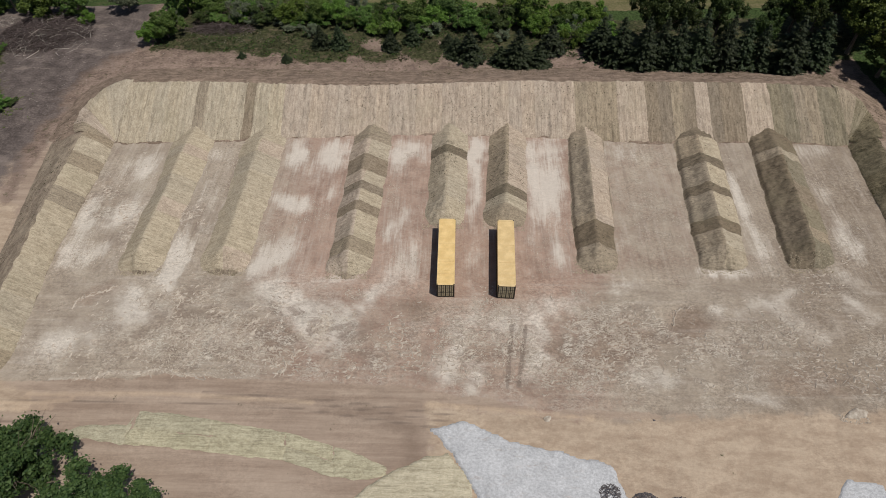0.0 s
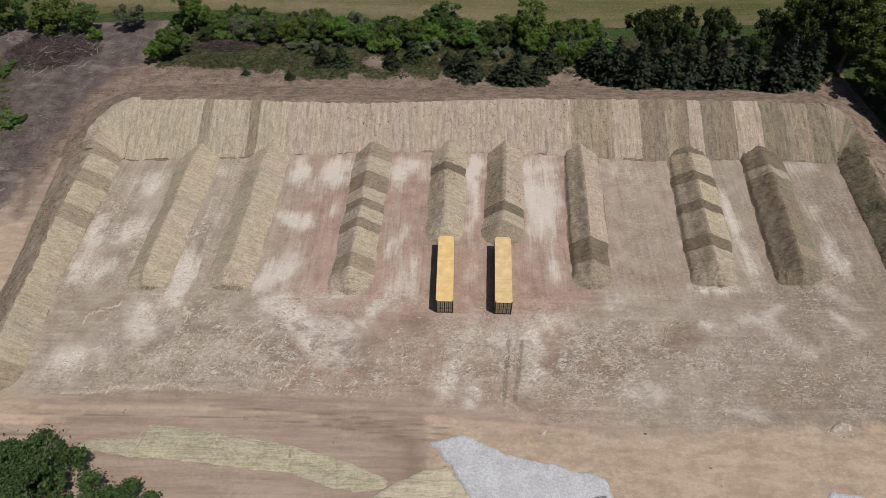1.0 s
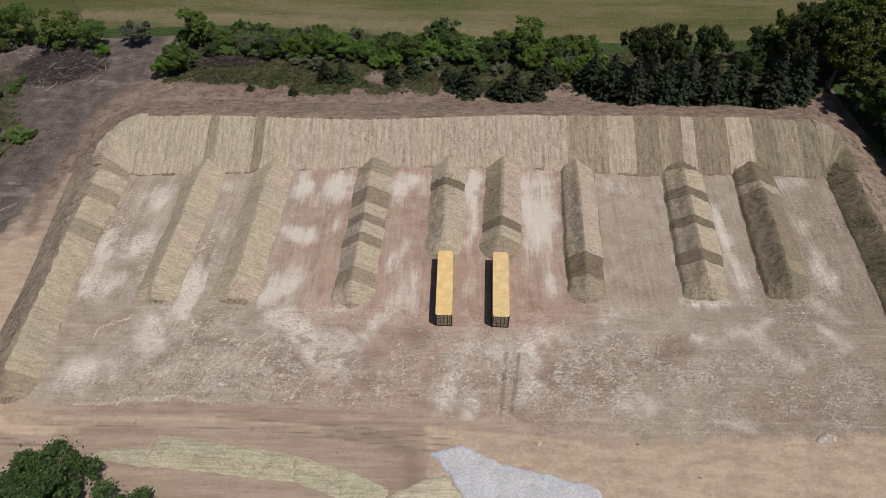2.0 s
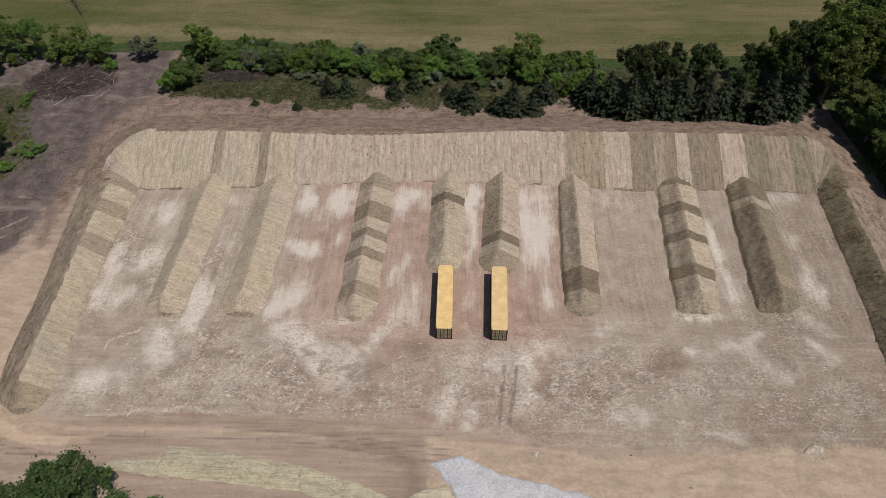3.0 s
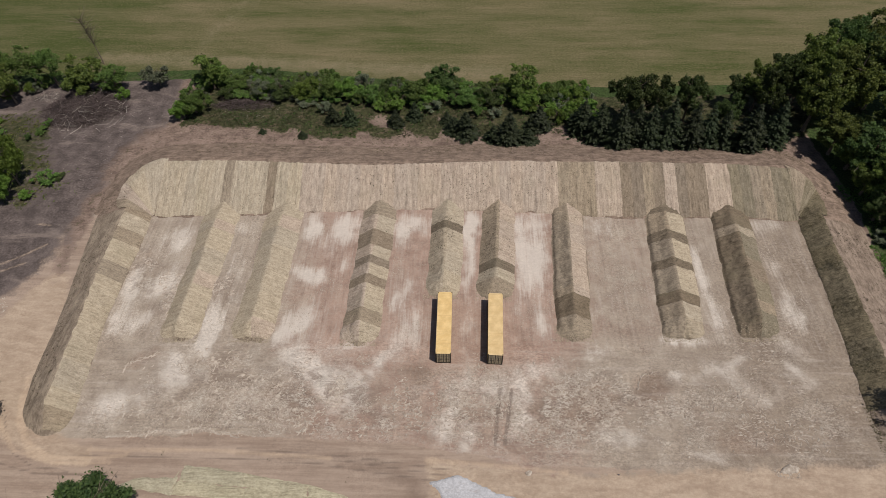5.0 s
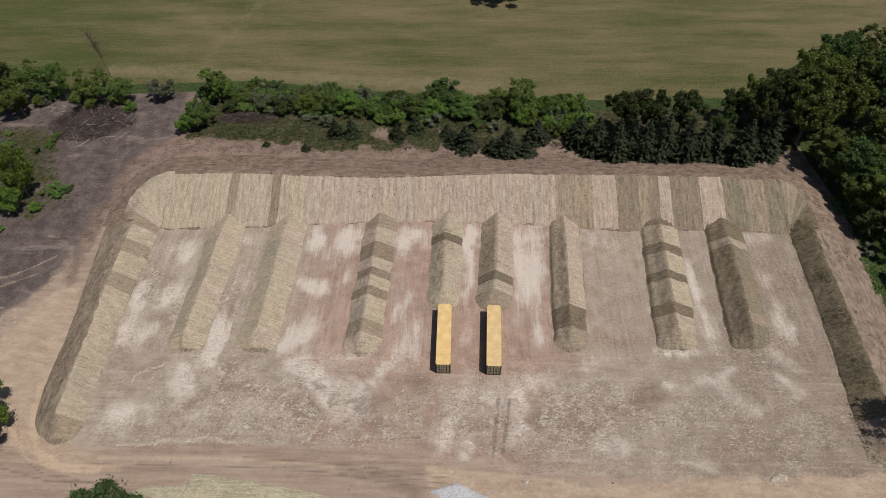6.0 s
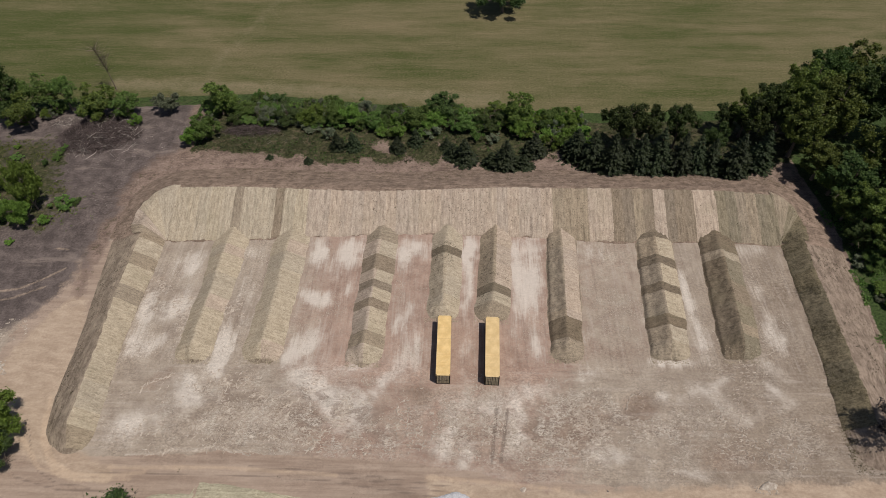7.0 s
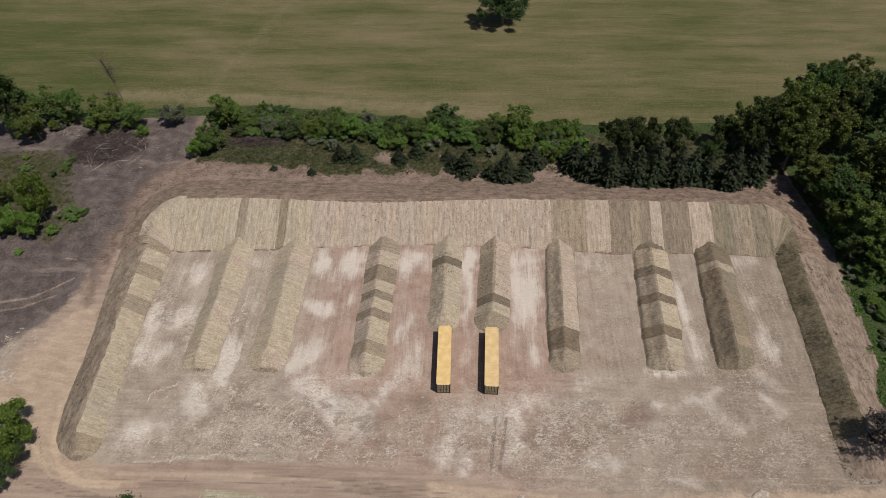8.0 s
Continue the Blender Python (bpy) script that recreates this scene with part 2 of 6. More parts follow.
def blanket_material(name, a, b, speck=0.5):
    """Straw erosion blanket: fibres along the roll, stitched rows, bald spots."""
    n = Nodes(name, 0.95, 0.1)
    u = n.place((1, 1, 1), 0, True)
    fibre = n.noise(n.place((2.6, 1.5, 1), 0, True), 1.5, 6, 0.82, 1.0)
    blot = n.noise(n.place(), 0.5, 5, 0.6)
    fine = n.noise(n.place(), 2.8, 7, 0.92)
    furrow = n.noise(n.place((2.3, 0.95, 1), 0, True), 1.0, 6, 0.8, 0.9)
    col = n.mix(n.span(fibre, 0.32, 0.66), a, b)
    col = n.mix(n.span(furrow, 0.52, 0.62, 0.0, 0.55), col, tuple(min(1, c * 1.20) for c in b))
    col = n.mix(n.span(furrow, 0.48, 0.36, 0.0, 0.60), col, tuple(c * 0.62 for c in a))
    stitch = n.noise(n.place((2.5, 0.20, 1), 0, True), 1.0, 6, 0.85, 0.6)
    col = n.mix(n.span(stitch, 0.51, 0.61, 0.0, 0.44), col, tuple(min(1, c * 1.22) for c in b))
    col = n.mix(n.span(stitch, 0.48, 0.38, 0.0, 0.48), col, tuple(c * 0.70 for c in a))
    col = n.mix(n.span(blot, 0.45, 0.75, 0.0, 0.45), col, a)
    col = n.mix(n.span(blot, 0.46, 0.25, 0.0, 0.4), col, tuple(min(1, c * 1.15) for c in b))
    col = n.mix(n.span(fine, 0.52, 0.62, 0.0, min(1.0, speck * 1.35)), col, tuple(c * 0.60 for c in a))
    col = n.mix(n.span(fine, 0.48, 0.38, 0.0, 0.68), col, tuple(min(1, c * 1.22) for c in b))
    col = n.mix(n.span(n.noise(n.place(), 0.17, 3, 0.5), 0.52, 0.70, 0.0, 0.15), col, (0.22, 0.205, 0.135))
    col = n.tint(col, 0.5, n.span(n.chance(), 0, 1, 0.95, 1.05), n.span(n.chance(), 0, 1, 0.965, 1.035))
    return n.done(col, n.calc("ADD", n.calc("ADD", fibre, fine), n.calc("ADD", furrow, stitch)), 0.6, 0.15)


def soil_material(name, a, b, weeds=0.3, lie=(0.14, 2.4)):
    n = Nodes(name, 0.95, 0.1)
    o = n.place()
    mid, fine = n.noise(o, 0.6, 5, 0.6), n.noise(o, 1.7, 7, 0.85)
    col = n.mix(n.span(n.calc("ADD", n.calc("MULTIPLY", mid, 0.5), n.calc("MULTIPLY", fine, 0.5)), 0.41, 0.60), a, b)
    col = n.mix(n.span(n.noise(o, 1.8, 5, 0.7), 0.58, 0.70, 0.0, weeds), col, (0.075, 0.075, 0.035))
    col = n.mix(n.span(n.cells(o, 2.2), 0.16, 0.10, 0.0, 0.6), col, tuple(c * 0.35 for c in a))
    line = n.noise(n.place((*lie, 1)), 1.0, 6, 0.75, 0.5)
    col = n.mix(n.span(line, 0.52, 0.62, 0.0, 0.5), col, tuple(min(1, c * 1.15) for c in b))
    col = n.mix(n.span(line, 0.47, 0.37, 0.0, 0.55), col, tuple(c * 0.55 for c in a))
    return n.done(col, n.calc("ADD", n.calc("ADD", mid, fine), line), 0.7, 0.14)


def leaf_material(name, a, b, through_light=0.25):
    n = Nodes(name, 0.6, 0.25)
    r = n.chance(True)
    col = n.mix(r, a, b)
    col = n.tint(col, n.span(n.chance(), 0, 1, 0.485, 0.515), 1.0, n.span(n.chance(), 0, 1, 0.78, 1.22))
    m = n.done(col)
    soft = n.t.nodes.new("ShaderNodeBsdfTranslucent")
    both = n.t.nodes.new("ShaderNodeMixShader")
    both.inputs[0].default_value = through_light
    n.t.links.new(n.tint(col, 0.49, 1.1, 1.3), soft.inputs["Color"])
    n.t.links.new(n.p.outputs[0], both.inputs[1])
    n.t.links.new(soft.outputs[0], both.inputs[2])
    n.t.links.new(both.outputs[0], n.t.nodes["Material Output"].inputs["Surface"])
    return m


def plain_material(name, a, b, scale=3.0, rough=0.7, metal=0.0, spec=0.3, relief=0.2):
    n = Nodes(name, rough, spec)
    n.p.inputs["Metallic"].default_value = metal
    f = n.noise(n.place(), scale, 6, 0.65)
    return n.done(n.mix(n.span(f, 0.35, 0.68), a, b), f, relief, 0.03)


def bark_material(name, a, b):
    n = Nodes(name, 0.9, 0.1)
    f = n.noise(n.place((1, 1, 0.2)), 6.0, 5, 0.6)
    col = n.tint(n.mix(n.span(f, 0.3, 0.7), a, b), 0.5, 1.0, n.span(n.chance(True), 0, 1, 0.45, 1.75))
    return n.done(col, f, 0.4, 0.03)


M_GROUND = ground_material()
M_STRAW = blanket_material("fresh_straw_blanket", (0.328, 0.270, 0.196), (0.468, 0.402, 0.308))
M_STRAW_MID = blanket_material("weathered_shade_straw_blanket", (0.225, 0.178, 0.130), (0.350, 0.290, 0.216))
M_STRAW_DIM = blanket_material("dim_straw_blanket", (0.296, 0.242, 0.174), (0.432, 0.368, 0.280))
M_STRAW_DARK = blanket_material("dark_straw_blanket", (0.126, 0.099, 0.071), (0.220, 0.177, 0.128))
M_STRAW_WEEDY = blanket_material("weed_grown_blanket", (0.102, 0.085, 0.055), (0.215, 0.180, 0.120), 0.8)
M_STRAW_DUSK = blanket_material("brown_straw_blanket", (0.180, 0.141, 0.104), (0.290, 0.237, 0.178))
M_STRAW_GREEN = blanket_material("greenish_straw_blanket", (0.170, 0.142, 0.098), (0.275, 0.236, 0.170))
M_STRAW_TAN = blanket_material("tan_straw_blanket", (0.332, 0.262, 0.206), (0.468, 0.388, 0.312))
M_STRAW_NEW = blanket_material("new_straw_blanket", (0.385, 0.335, 0.240), (0.535, 0.480, 0.370), 0.3)
M_STRAW_LAID = blanket_material("rumpled_straw_blanket", (0.325, 0.286, 0.198), (0.480, 0.440, 0.322), 0.45)
M_BERM = soil_material("berm_soil", (0.190, 0.150, 0.115), (0.330, 0.270, 0.205), 0.3, (2.2, 0.16))
M_OUTER = soil_material("dry_pink_bank_soil", (0.180, 0.138, 0.108), (0.304, 0.239, 0.188), 0.45, (2.0, 0.3))
M_BANK = soil_material("outer_bank_soil", (0.150, 0.111, 0.086), (0.292, 0.218, 0.170), 0.6)

# ---- the lie of the land ----
BACK_TOE = [(-60, 32.0), (-50, 32.2), (-26, 33.6), (-4, 35.0), (18, 34.2), (36, 33.2), (55, 33.6), (68, 32.8)]
BACK_CREST = [(-64, 43.2), (-46, 44.1), (-15, 42.9), (9, 44.3), (35, 44.3), (56, 44.2), (70, 43.0)]
LEFT_RIDGE = [(-14, -59.4), (-8, -59.9), (0, -60.5), (6, -61.0), (15, -61.9), (23, -62.5), (31, -63.0), (44, -64.5)]
LEFT_TOE = [(-14, -56.0), (-2, -57.4), (6, -58.4), (14, -58.6), (26, -58.8), (32, -59.2), (44, -60)]
LEFT_OUT = [(-14, -63.0), (-10, -64.5), (-4, -65.9), (6, -66.6), (16, -68.0), (34, -70.6), (51, -72)]
RIGHT_TOE = [(-14, 64.0), (-5, 64.9), (7, 66.2), (23, 67.6), (35, 68.5), (50, 69)]
RIGHT_RIDGE = [(-14, 68.4), (10, 70.1), (23, 70.8), (35, 72.1), (50, 73)]
RIGHT_OUT = [(-14, 73), (2, 75.0), (7, 77), (18, 79), (31, 80), (50, 80)]


def side_berm(x, y, ridge, toe, outer, h, front):
    r, a, b = line_at(y, ridge), line_at(y, toe), line_at(y, outer)
    inner = h * (a - x) / (a - r)
    out = h * (x - b) / (r - b)
    nose = np.clip(1 - (y - front) / 4.5, 0, None) * h
    return h - np.hypot(h - softmin(inner, out, np.full_like(inner, h)), nose)


def back_berm(x, y):
    c, t = line_at(x, BACK_CREST), line_at(x, BACK_TOE)
    h = 4.65 + 0.25 * np.sin(x * 0.05)
    # the outer foot runs round two corners of twelve metres' radius
    qx, qy = np.abs(x - 4.0) - 63.5, y - (c - 0.5)
    foot = 12.0 - np.hypot(np.maximum(qx, 0), np.maximum(qy, 0)) - np.minimum(np.maximum(qx, qy), 0)
    return softmin(h * (y - t) / (c - t), 0.44 * foot, h + 0 * x)


def berms(x, y):
    """Height of the bank that closes the pit on three sides."""
    x, y = np.broadcast_arrays(np.asarray(x, float), np.asarray(y, float))
    left = side_berm(x, y, LEFT_RIDGE, LEFT_TOE, LEFT_OUT, 3.3, -13.8)
    right = side_berm(x, y, RIGHT_RIDGE, RIGHT_TOE, RIGHT_OUT, 2.7, -13.5)
    left = left - 3.5 * step(y, 34, 43)
    right = right - 3.2 * step(y, 35, 43)
    b = back_berm(x, y)
    h = np.maximum(np.maximum(left, right), b)
    h = h + 0.35 * np.exp(-np.abs(np.maximum(left, right) - b) / 0.5) * step(h, 0.2, 1.2)
    rough = (fbm(x, y, 5.0, 3) - 0.5) * 0.26 + (fbm(x, y, 1.4, 8) - 0.5) * 0.34 + (fbm(x, y, 0.7, 12, 2) - 0.5) * 0.22
    return h + rough * np.clip(h + 0.35, 0, 1)


# lane berms: front toe y, ridge x at front and back, left and right half widths, height
LANES = {
    "a": (3.4, -44.7, -45.1, 3.2, 3.2, 2.0),
    "b": (3.6, -32.3, -32.4, 3.5, 3.4, 2.0),
    "c": (3.3, -14.3, -13.9, 3.0, 3.4, 2.0),
    "d": (13.2, -0.7, -0.3, 2.7, 3.2, 1.9),
    "e": (13.0, 8.6, 9.8, 3.0, 3.3, 2.2),
    "f": (4.9, 21.7, 23.3, 2.9, 2.8, 2.0),
    "g": (5.2, 39.7, 42.2, 3.4, 3.5, 2.1),
    "h": (5.5, 52.3, 55.0, 3.4, 3.5, 2.3),
}


def lane_ridge(key, y):
    front, xa, xb = LANES[key][:3]
    return xa + (xb - xa) * (np.asarray(y, float) - front) / (34.0 - front)


def lane_sides(key, y):
    """Half widths to the left and right toe, uneven along the berm."""
    y, s = np.asarray(y, float), ord(key)
    wl, wr = LANES[key][3:5]
    return wl + (fbm(y, 0 * y + s, 5.0, 141) - 0.5) * 0.9, wr + (fbm(y, 0 * y - s, 5.0, 147) - 0.5) * 0.9


def lane(key, x, y):
    front, xa, xb, wl, wr, h = LANES[key]
    wl, wr = lane_sides(key, y)
    front = front + (fbm(x, 0 * x, 1.6, 151) - 0.5) * 1.2
    r = lane_ridge(key, y) + (fbm(y, 0 * y, 4.0, 157) - 0.5) * 0.5
    wob = (fbm(x, y, 3.0, 21) - 0.5) * 0.22 + (0.10 + 0.20 * (key in "cdefgh")) * (fbm(x, y, 0.9, 33) - 0.5) + (0.08 + 0.10 * (key in "cdefgh")) * (fbm(x, y, 0.45, 37, 2) - 0.5)
    h = h * (1 - 0.5 * step(y, 27.0, 38.0))
    nose = 3.4 * (y < front + 3.4) * np.clip(1 - (y - front) / 3.4, 0, None) / 3.4
    rho = (np.abs(np.where(x < r, (r - x) / wl, (x - r) / wr)) ** 2.6 + nose ** 2.6) ** (1 / 2.6)
    z = softmin(1.06 * h * (1 - rho), h + 0 * x, k=0.06)
    if key in "fgh":
        z = z + 0.28 * step(x - r + wl, 0.0, 0.22) * step(z, 1.2, 0.2) * step(y, front, front + 2)
    return z + wob * np.clip(z + 0.2, 0, 1) * (1 + 1.6 * np.clip(nose, 0, 1))


# ---- ground: one sheet to the horizon ----
def spread(core, far, grow=1.35):
    out, gap, v = [], core[-1] - core[-2], core[-1]
    while v < far:
        gap *= grow
        v += gap
        out.append(v)
    low, gap, v = [], core[1] - core[0], core[0]
    while v > -far:
        gap *= grow
        v -= gap
        low.append(v)
    return np.array(low[::-1] + list(core) + out)


gx = spread(np.concatenate([np.arange(-128, -80, 0.8), np.arange(-80, 82, 0.4), np.arange(82, 128.1, 0.8)]), 2500)
gy = spread(np.concatenate([np.arange(-36, 56, 0.4), np.arange(56, 160.1, 0.8)]), 2500)
GX, GY = np.meshgrid(gx, gy)
near = step(GX, -170, -110) * step(GX, 170, 110) * step(GY, -60, -36) * step(GY, 200, 150)
wave = fbm(GX, GY, 14, 40)
pit_front = line_at(GX, [(-60, -14.2), (-49.8, -13.7), (-39.6, -13.3), (-35.4, -12.5), (-27.9, -13.0), (-11.8, -13.5), (-6, -13.5), (-1.6, -14.3), (4.8, -15.0), (11.7, -16.2), (36, -16.3), (54, -15.7), (64, -15)])
pit = step(GY - pit_front, -0.9, 0.9) * (GY < 45) * (GX > line_at(GY, LEFT_OUT) + 1.2) * (GX < 78)

TAN_LEFT = [(-82, -4), (-78.8, 2), (-76.5, 9), (-74.5, 13.5), (-71.5, 18), (-69, 17), (-67, 10), (-65.5, 0), (-64.2, -8), (-60, -13), (-52, -15.2), (-54, -17.5), (-60, -17), (-66, -14), (-72, -10)]
DARK_LEFT = [(-140, -8), (-92, -2), (-83, 6), (-76.5, 16), (-73.8, 26), (-73.8, 34), (-75, 46), (-70, 57), (-64, 66), (-68, 84), (-74, 84), (-100, 76), (-140, 70)]
BANK = [(-82, 44), (-77, 33), (-75, 27), (-70.8, 25), (-71, 36), (-68, 47), (0, 47), (76, 46), (80, 42), (82, 46), (78, 66), (40, 66), (0, 66), (-44, 66), (-62, 66), (-66, 69), (-72, 68), (-76, 62), (-80, 52)]
BANK_RIGHT = [(72, 46), (73.5, 20), (71, -4), (74, -3), (78, 9), (80, 22), (81.5, 34), (81, 44)]
GRASS = [(-64, 68), (-63, 62), (-44, 60.5), (-28, 57.3), (-5, 57.5), (0, 60), (12, 57), (24, 60), (34, 56), (74, 57), (100, 70), (100, 84), (-64.5, 86)]
LUSH = [(80, 60), (81.5, 40), (80, 24), (78.3, 9), (75, 1), (78, -12), (140, -20), (900, -20), (900, 900), (118, 125), (90, 90)]
BARE = [(-17, 64.5, 2.6), (-14, 62.5, 2.0), (-2, 64.5, 2.0), (-1, 60.5, 1.5), (24, 60, 4.0), (31, 57, 3.0), (-10, 58.5, 2.2), (-20, 58.6, 1.6), (5, 61, 1.6), (-36, 59.6, 1.5)]
GRASS_LEFT = [(-125, 64), (-100, 66), (-92, 62), (-90, 52), (-84, 42), (-86, 34), (-100, 36), (-140, 30), (-140, 66)]
FIELD_EDGE = [(-400, 84), (-123, 82), (-93, 83.5), (-73, 84.5), (-52, 86), (-15, 81), (4, 80), (23, 78), (72, 80), (90, 89), (116, 104), (150, 112), (400, 130)]

# chalky spreads, damp dirt and crusted ground: centre, half axes, turn in degrees, strength
CHALK_LEFT = [(-52, 26.1, 3.9, 2.7, 56, 0.8), (-56.7, 15, 3.6, 1.3, -83, 1), (-51.2, 15.1, 3.1, 1.8, 62, 0.9), (-56.4, 7.5, 2.1, 1.4, -80, 0.7), (-52.3, 7.1, 2.8, 1.6, 28, 0.6), (-39.9, 6.8, 4.7, 1.9, 87, 0.9),
              (-38.8, 19.9, 3.7, 1.9, 88, 0.4), (-39.7, 29.2, 2.4, 1.9, 82, 0.5), (-40.4, 2.8, 2.4, 1.3, -89, 0.6)]
CHALK_RED = [(-25.9, 29.6, 3.8, 1.6, -83, 1.1), (-19.9, 29.4, 3.7, 2.4, 76, 1.1), (-26.6, 18.7, 2.1, 1.7, -23, 1), (-23.6, 18.2, 1.7, 1.5, 59, 0.8), (-19.2, 21.1, 2.9, 1.2, 80, 0.5), (-25, 8, 3.1, 2.2, 51, 0.75),
             (-26.7, 4.9, 2.6, 1.4, 60, 0.6), (-22.2, 23.8, 1.5, 1.2, -46, 0.4)]
CHALK_MIDDLE = [(-5.9, 30.5, 3.4, 2.4, -2, 0.9), (-9.2, 28.1, 2.9, 1.4, -85, 0.6), (-7.4, 13.8, 2.8, 1.3, 83, 0.65), (-9.1, 11.7, 1.7, 0.9, 77, 0.6), (-6.2, 6, 4.1, 2.8, 82, 0.7), (4.3, 30.2, 4.1, 1.4, 89, 1.1),
                (4.2, 20.8, 5.5, 1.1, 90, 0.7), (3.9, 7.2, 4.3, 0.8, 90, 0.35), (16.5, 31.7, 3.2, 2.2, 6, 0.9), (15.9, 21.7, 6, 2.6, 87, 1.05), (14.4, 26.2, 2.8, 1.5, 84, 0.6), (16.6, 8.9, 2.9, 1.2, 83, 0.6),
                (13, 11.8, 4.6, 0.9, 86, 0.4)]
CHALK_RIGHT = [(28.9, 30.8, 3.1, 2.5, 27, 0.5), (25.8, 9.6, 2.2, 0.8, 79, 0.4), (45.7, 21.6, 3.8, 1.3, 81, 0.7), (46.5, 17.1, 3.5, 1.3, 84, 0.6), (46.4, 9.6, 3.6, 1.4, 83, 0.6), (39.2, 4.4, 3.6, 0.6, 4, 0.5),
               (60.5, 31.5, 4, 2.4, 2, 0.6), (59.9, 11.5, 3.2, 1.4, -90, 0.9), (60, 21, 4.5, 1.6, 87, 0.35)]
CHALK_APRON = [(-43.8, -1.8, 2.8, 2, -52, 1), (-40, 2.6, 2.5, 1.4, -85, 0.7), (-51.2, -8.9, 3, 2.5, 3, 0.7), (-23.2, 0.1, 3.6, 3, 12, 1), (-19.9, -3, 2, 1.7, -39, 0.8), (-29.7, -7, 2, 1.7, 15, 0.9),
               (-39, -3.3, 2, 1.4, 2, 0.4), (-46, -6.4, 4.5, 2.8, 3, 0.35), (-16, -4.9, 3.9, 3.2, 26, 0.95)]
CHALK_FRONT = [(-10.6, -1.2, 3.8, 1.2, 61, 0.6), (-15.5, 3.2, 3.2, 1, 13, 0.6), (0.8, -9.7, 3.7, 1.4, 67, 1), (4.1, -12.2, 2.1, 1.2, 72, 0.7), (7.8, -4.4, 2.5, 2.3, -46, 0.7), (11.9, -6, 2.6, 1.2, 85, 0.7),
               (11.5, -11.1, 2.1, 1.7, 61, 0.9), (3.4, -1.8, 3.8, 1.1, 90, 0.4)]
CHALK_GREY = [(13.9, -1.2, 3, 1.8, 30, 0.6), (17.9, -0.7, 1.7, 1.4, 36, 0.6), (24.1, 1.6, 3.2, 1.4, 16, 0.6), (36.8, -1.1, 1, 1, -88, 0.8), (40.4, -1.6, 1.6, 0.9, 10, 0.5), (44.6, -1, 4, 2.4, -4, 0.55),
              (47.4, 1.1, 2.4, 0.9, 35, 0.6), (40.9, 4.6, 3.3, 1, 3, 0.5), (55.5, -0.3, 1.8, 1.4, 39, 0.7), (57.7, -2.8, 1.7, 1.5, 55, 0.6), (26.9, -11.8, 3.7, 1.5, -9, 0.7), (38.1, -14.8, 3.1, 0.8, -3, 0.5),
              (49.7, -4.6, 4.2, 1.9, -7, 0.35), (57.6, 4, 2.8, 2.1, -21, 0.5)]
UMBER_APRON = [(-3.2, -2, 3.2, 1.1, 1, 0.9), (-3.5, -4.1, 1.1, 0.8, -1, 1), (-24.7, -7.1, 6.7, 3.6, 10, 0.6), (16, -8.7, 8.2, 4.2, 4, 0.55), (23.3, -6, 5.3, 3.5, 9, 0.7), (33.2, -2.6, 2.5, 1.9, 44, 0.9),
               (33.8, -4.9, 2.3, 1.2, 7, 0.7), (-48.8, -0.4, 2.9, 1.6, 30, 0.8), (45.6, -12.1, 6.2, 2.4, -1, 0.7), (-9, -8.3, 7.5, 3.4, 0, 0.4), (4.9, -8.1, 3.4, 3, 83, 0.5)]
UMBER_LANES = [(31.1, 5.6, 5, 1.9, 3, 0.5), (-8.4, 17.5, 6.3, 2.4, -85, 0.4), (1.7, 9.4, 6.7, 0.9, -89, 0.3), (-41.4, 14.5, 4.2, 1.8, -45, 0.55), (-55.6, 20.6, 4, 1.9, -42, 0.5), (-20.7, 14.8, 4.5, 2.9, -51, 0.4),
               (-36.5, 23.5, 3.1, 1.6, -48, 0.4)]
CRUST_LEFT = [(-36.8, -1.8, 4.4, 3.7, 17, 1), (-36.2, -9, 5.4, 2.5, -4, 1), (-24.2, -6.5, 7.8, 4.8, -6, 1.3), (-9, -8.5, 9, 4.3, 0, 0.8), (-17.3, -5.9, 4.7, 3.5, -10, 0.6), (4.4, -7.3, 4.7, 3.8, 69, 1)]
CRUST_RIGHT = [(17, -8.7, 9.7, 5, 4, 1), (23.2, -5.1, 5.4, 3.5, 9, 1), (32.1, -7.3, 5.2, 2, 4, 0.9), (46.4, -5.5, 10.2, 4.5, -1, 0.5), (54.3, -10.8, 5.3, 3, 15, 0.6), (37.2, -11.5, 8.7, 3.1, 4, 0.4),
               (-55.5, 18.5, 7.7, 3.2, -38, 1), (-40.5, 14.2, 4.7, 2.4, -42, 0.8), (-48.3, -8.2, 6.7, 4.5, -3, 0.5), (-47.9, 7.4, 4.9, 3.1, -54, 0.5), (54, 7.1, 7.2, 4.4, 55, 0.4)]


def blots(x, y, rows, sharp=1.0):
    """Sum of turned, soft-edged ellipses."""
    total = np.zeros(np.shape(x))
    for cx, cy, ra, rb, turn, strength in rows:
        c, n = math.cos(radians(turn)), math.sin(radians(turn))
        u, v = ((x - cx) * c + (y - cy) * n) / ra, ((y - cy) * c - (x - cx) * n) / rb
        total = total + strength * np.exp(-0.7 * (u * u + v * v) ** sharp)
    return total


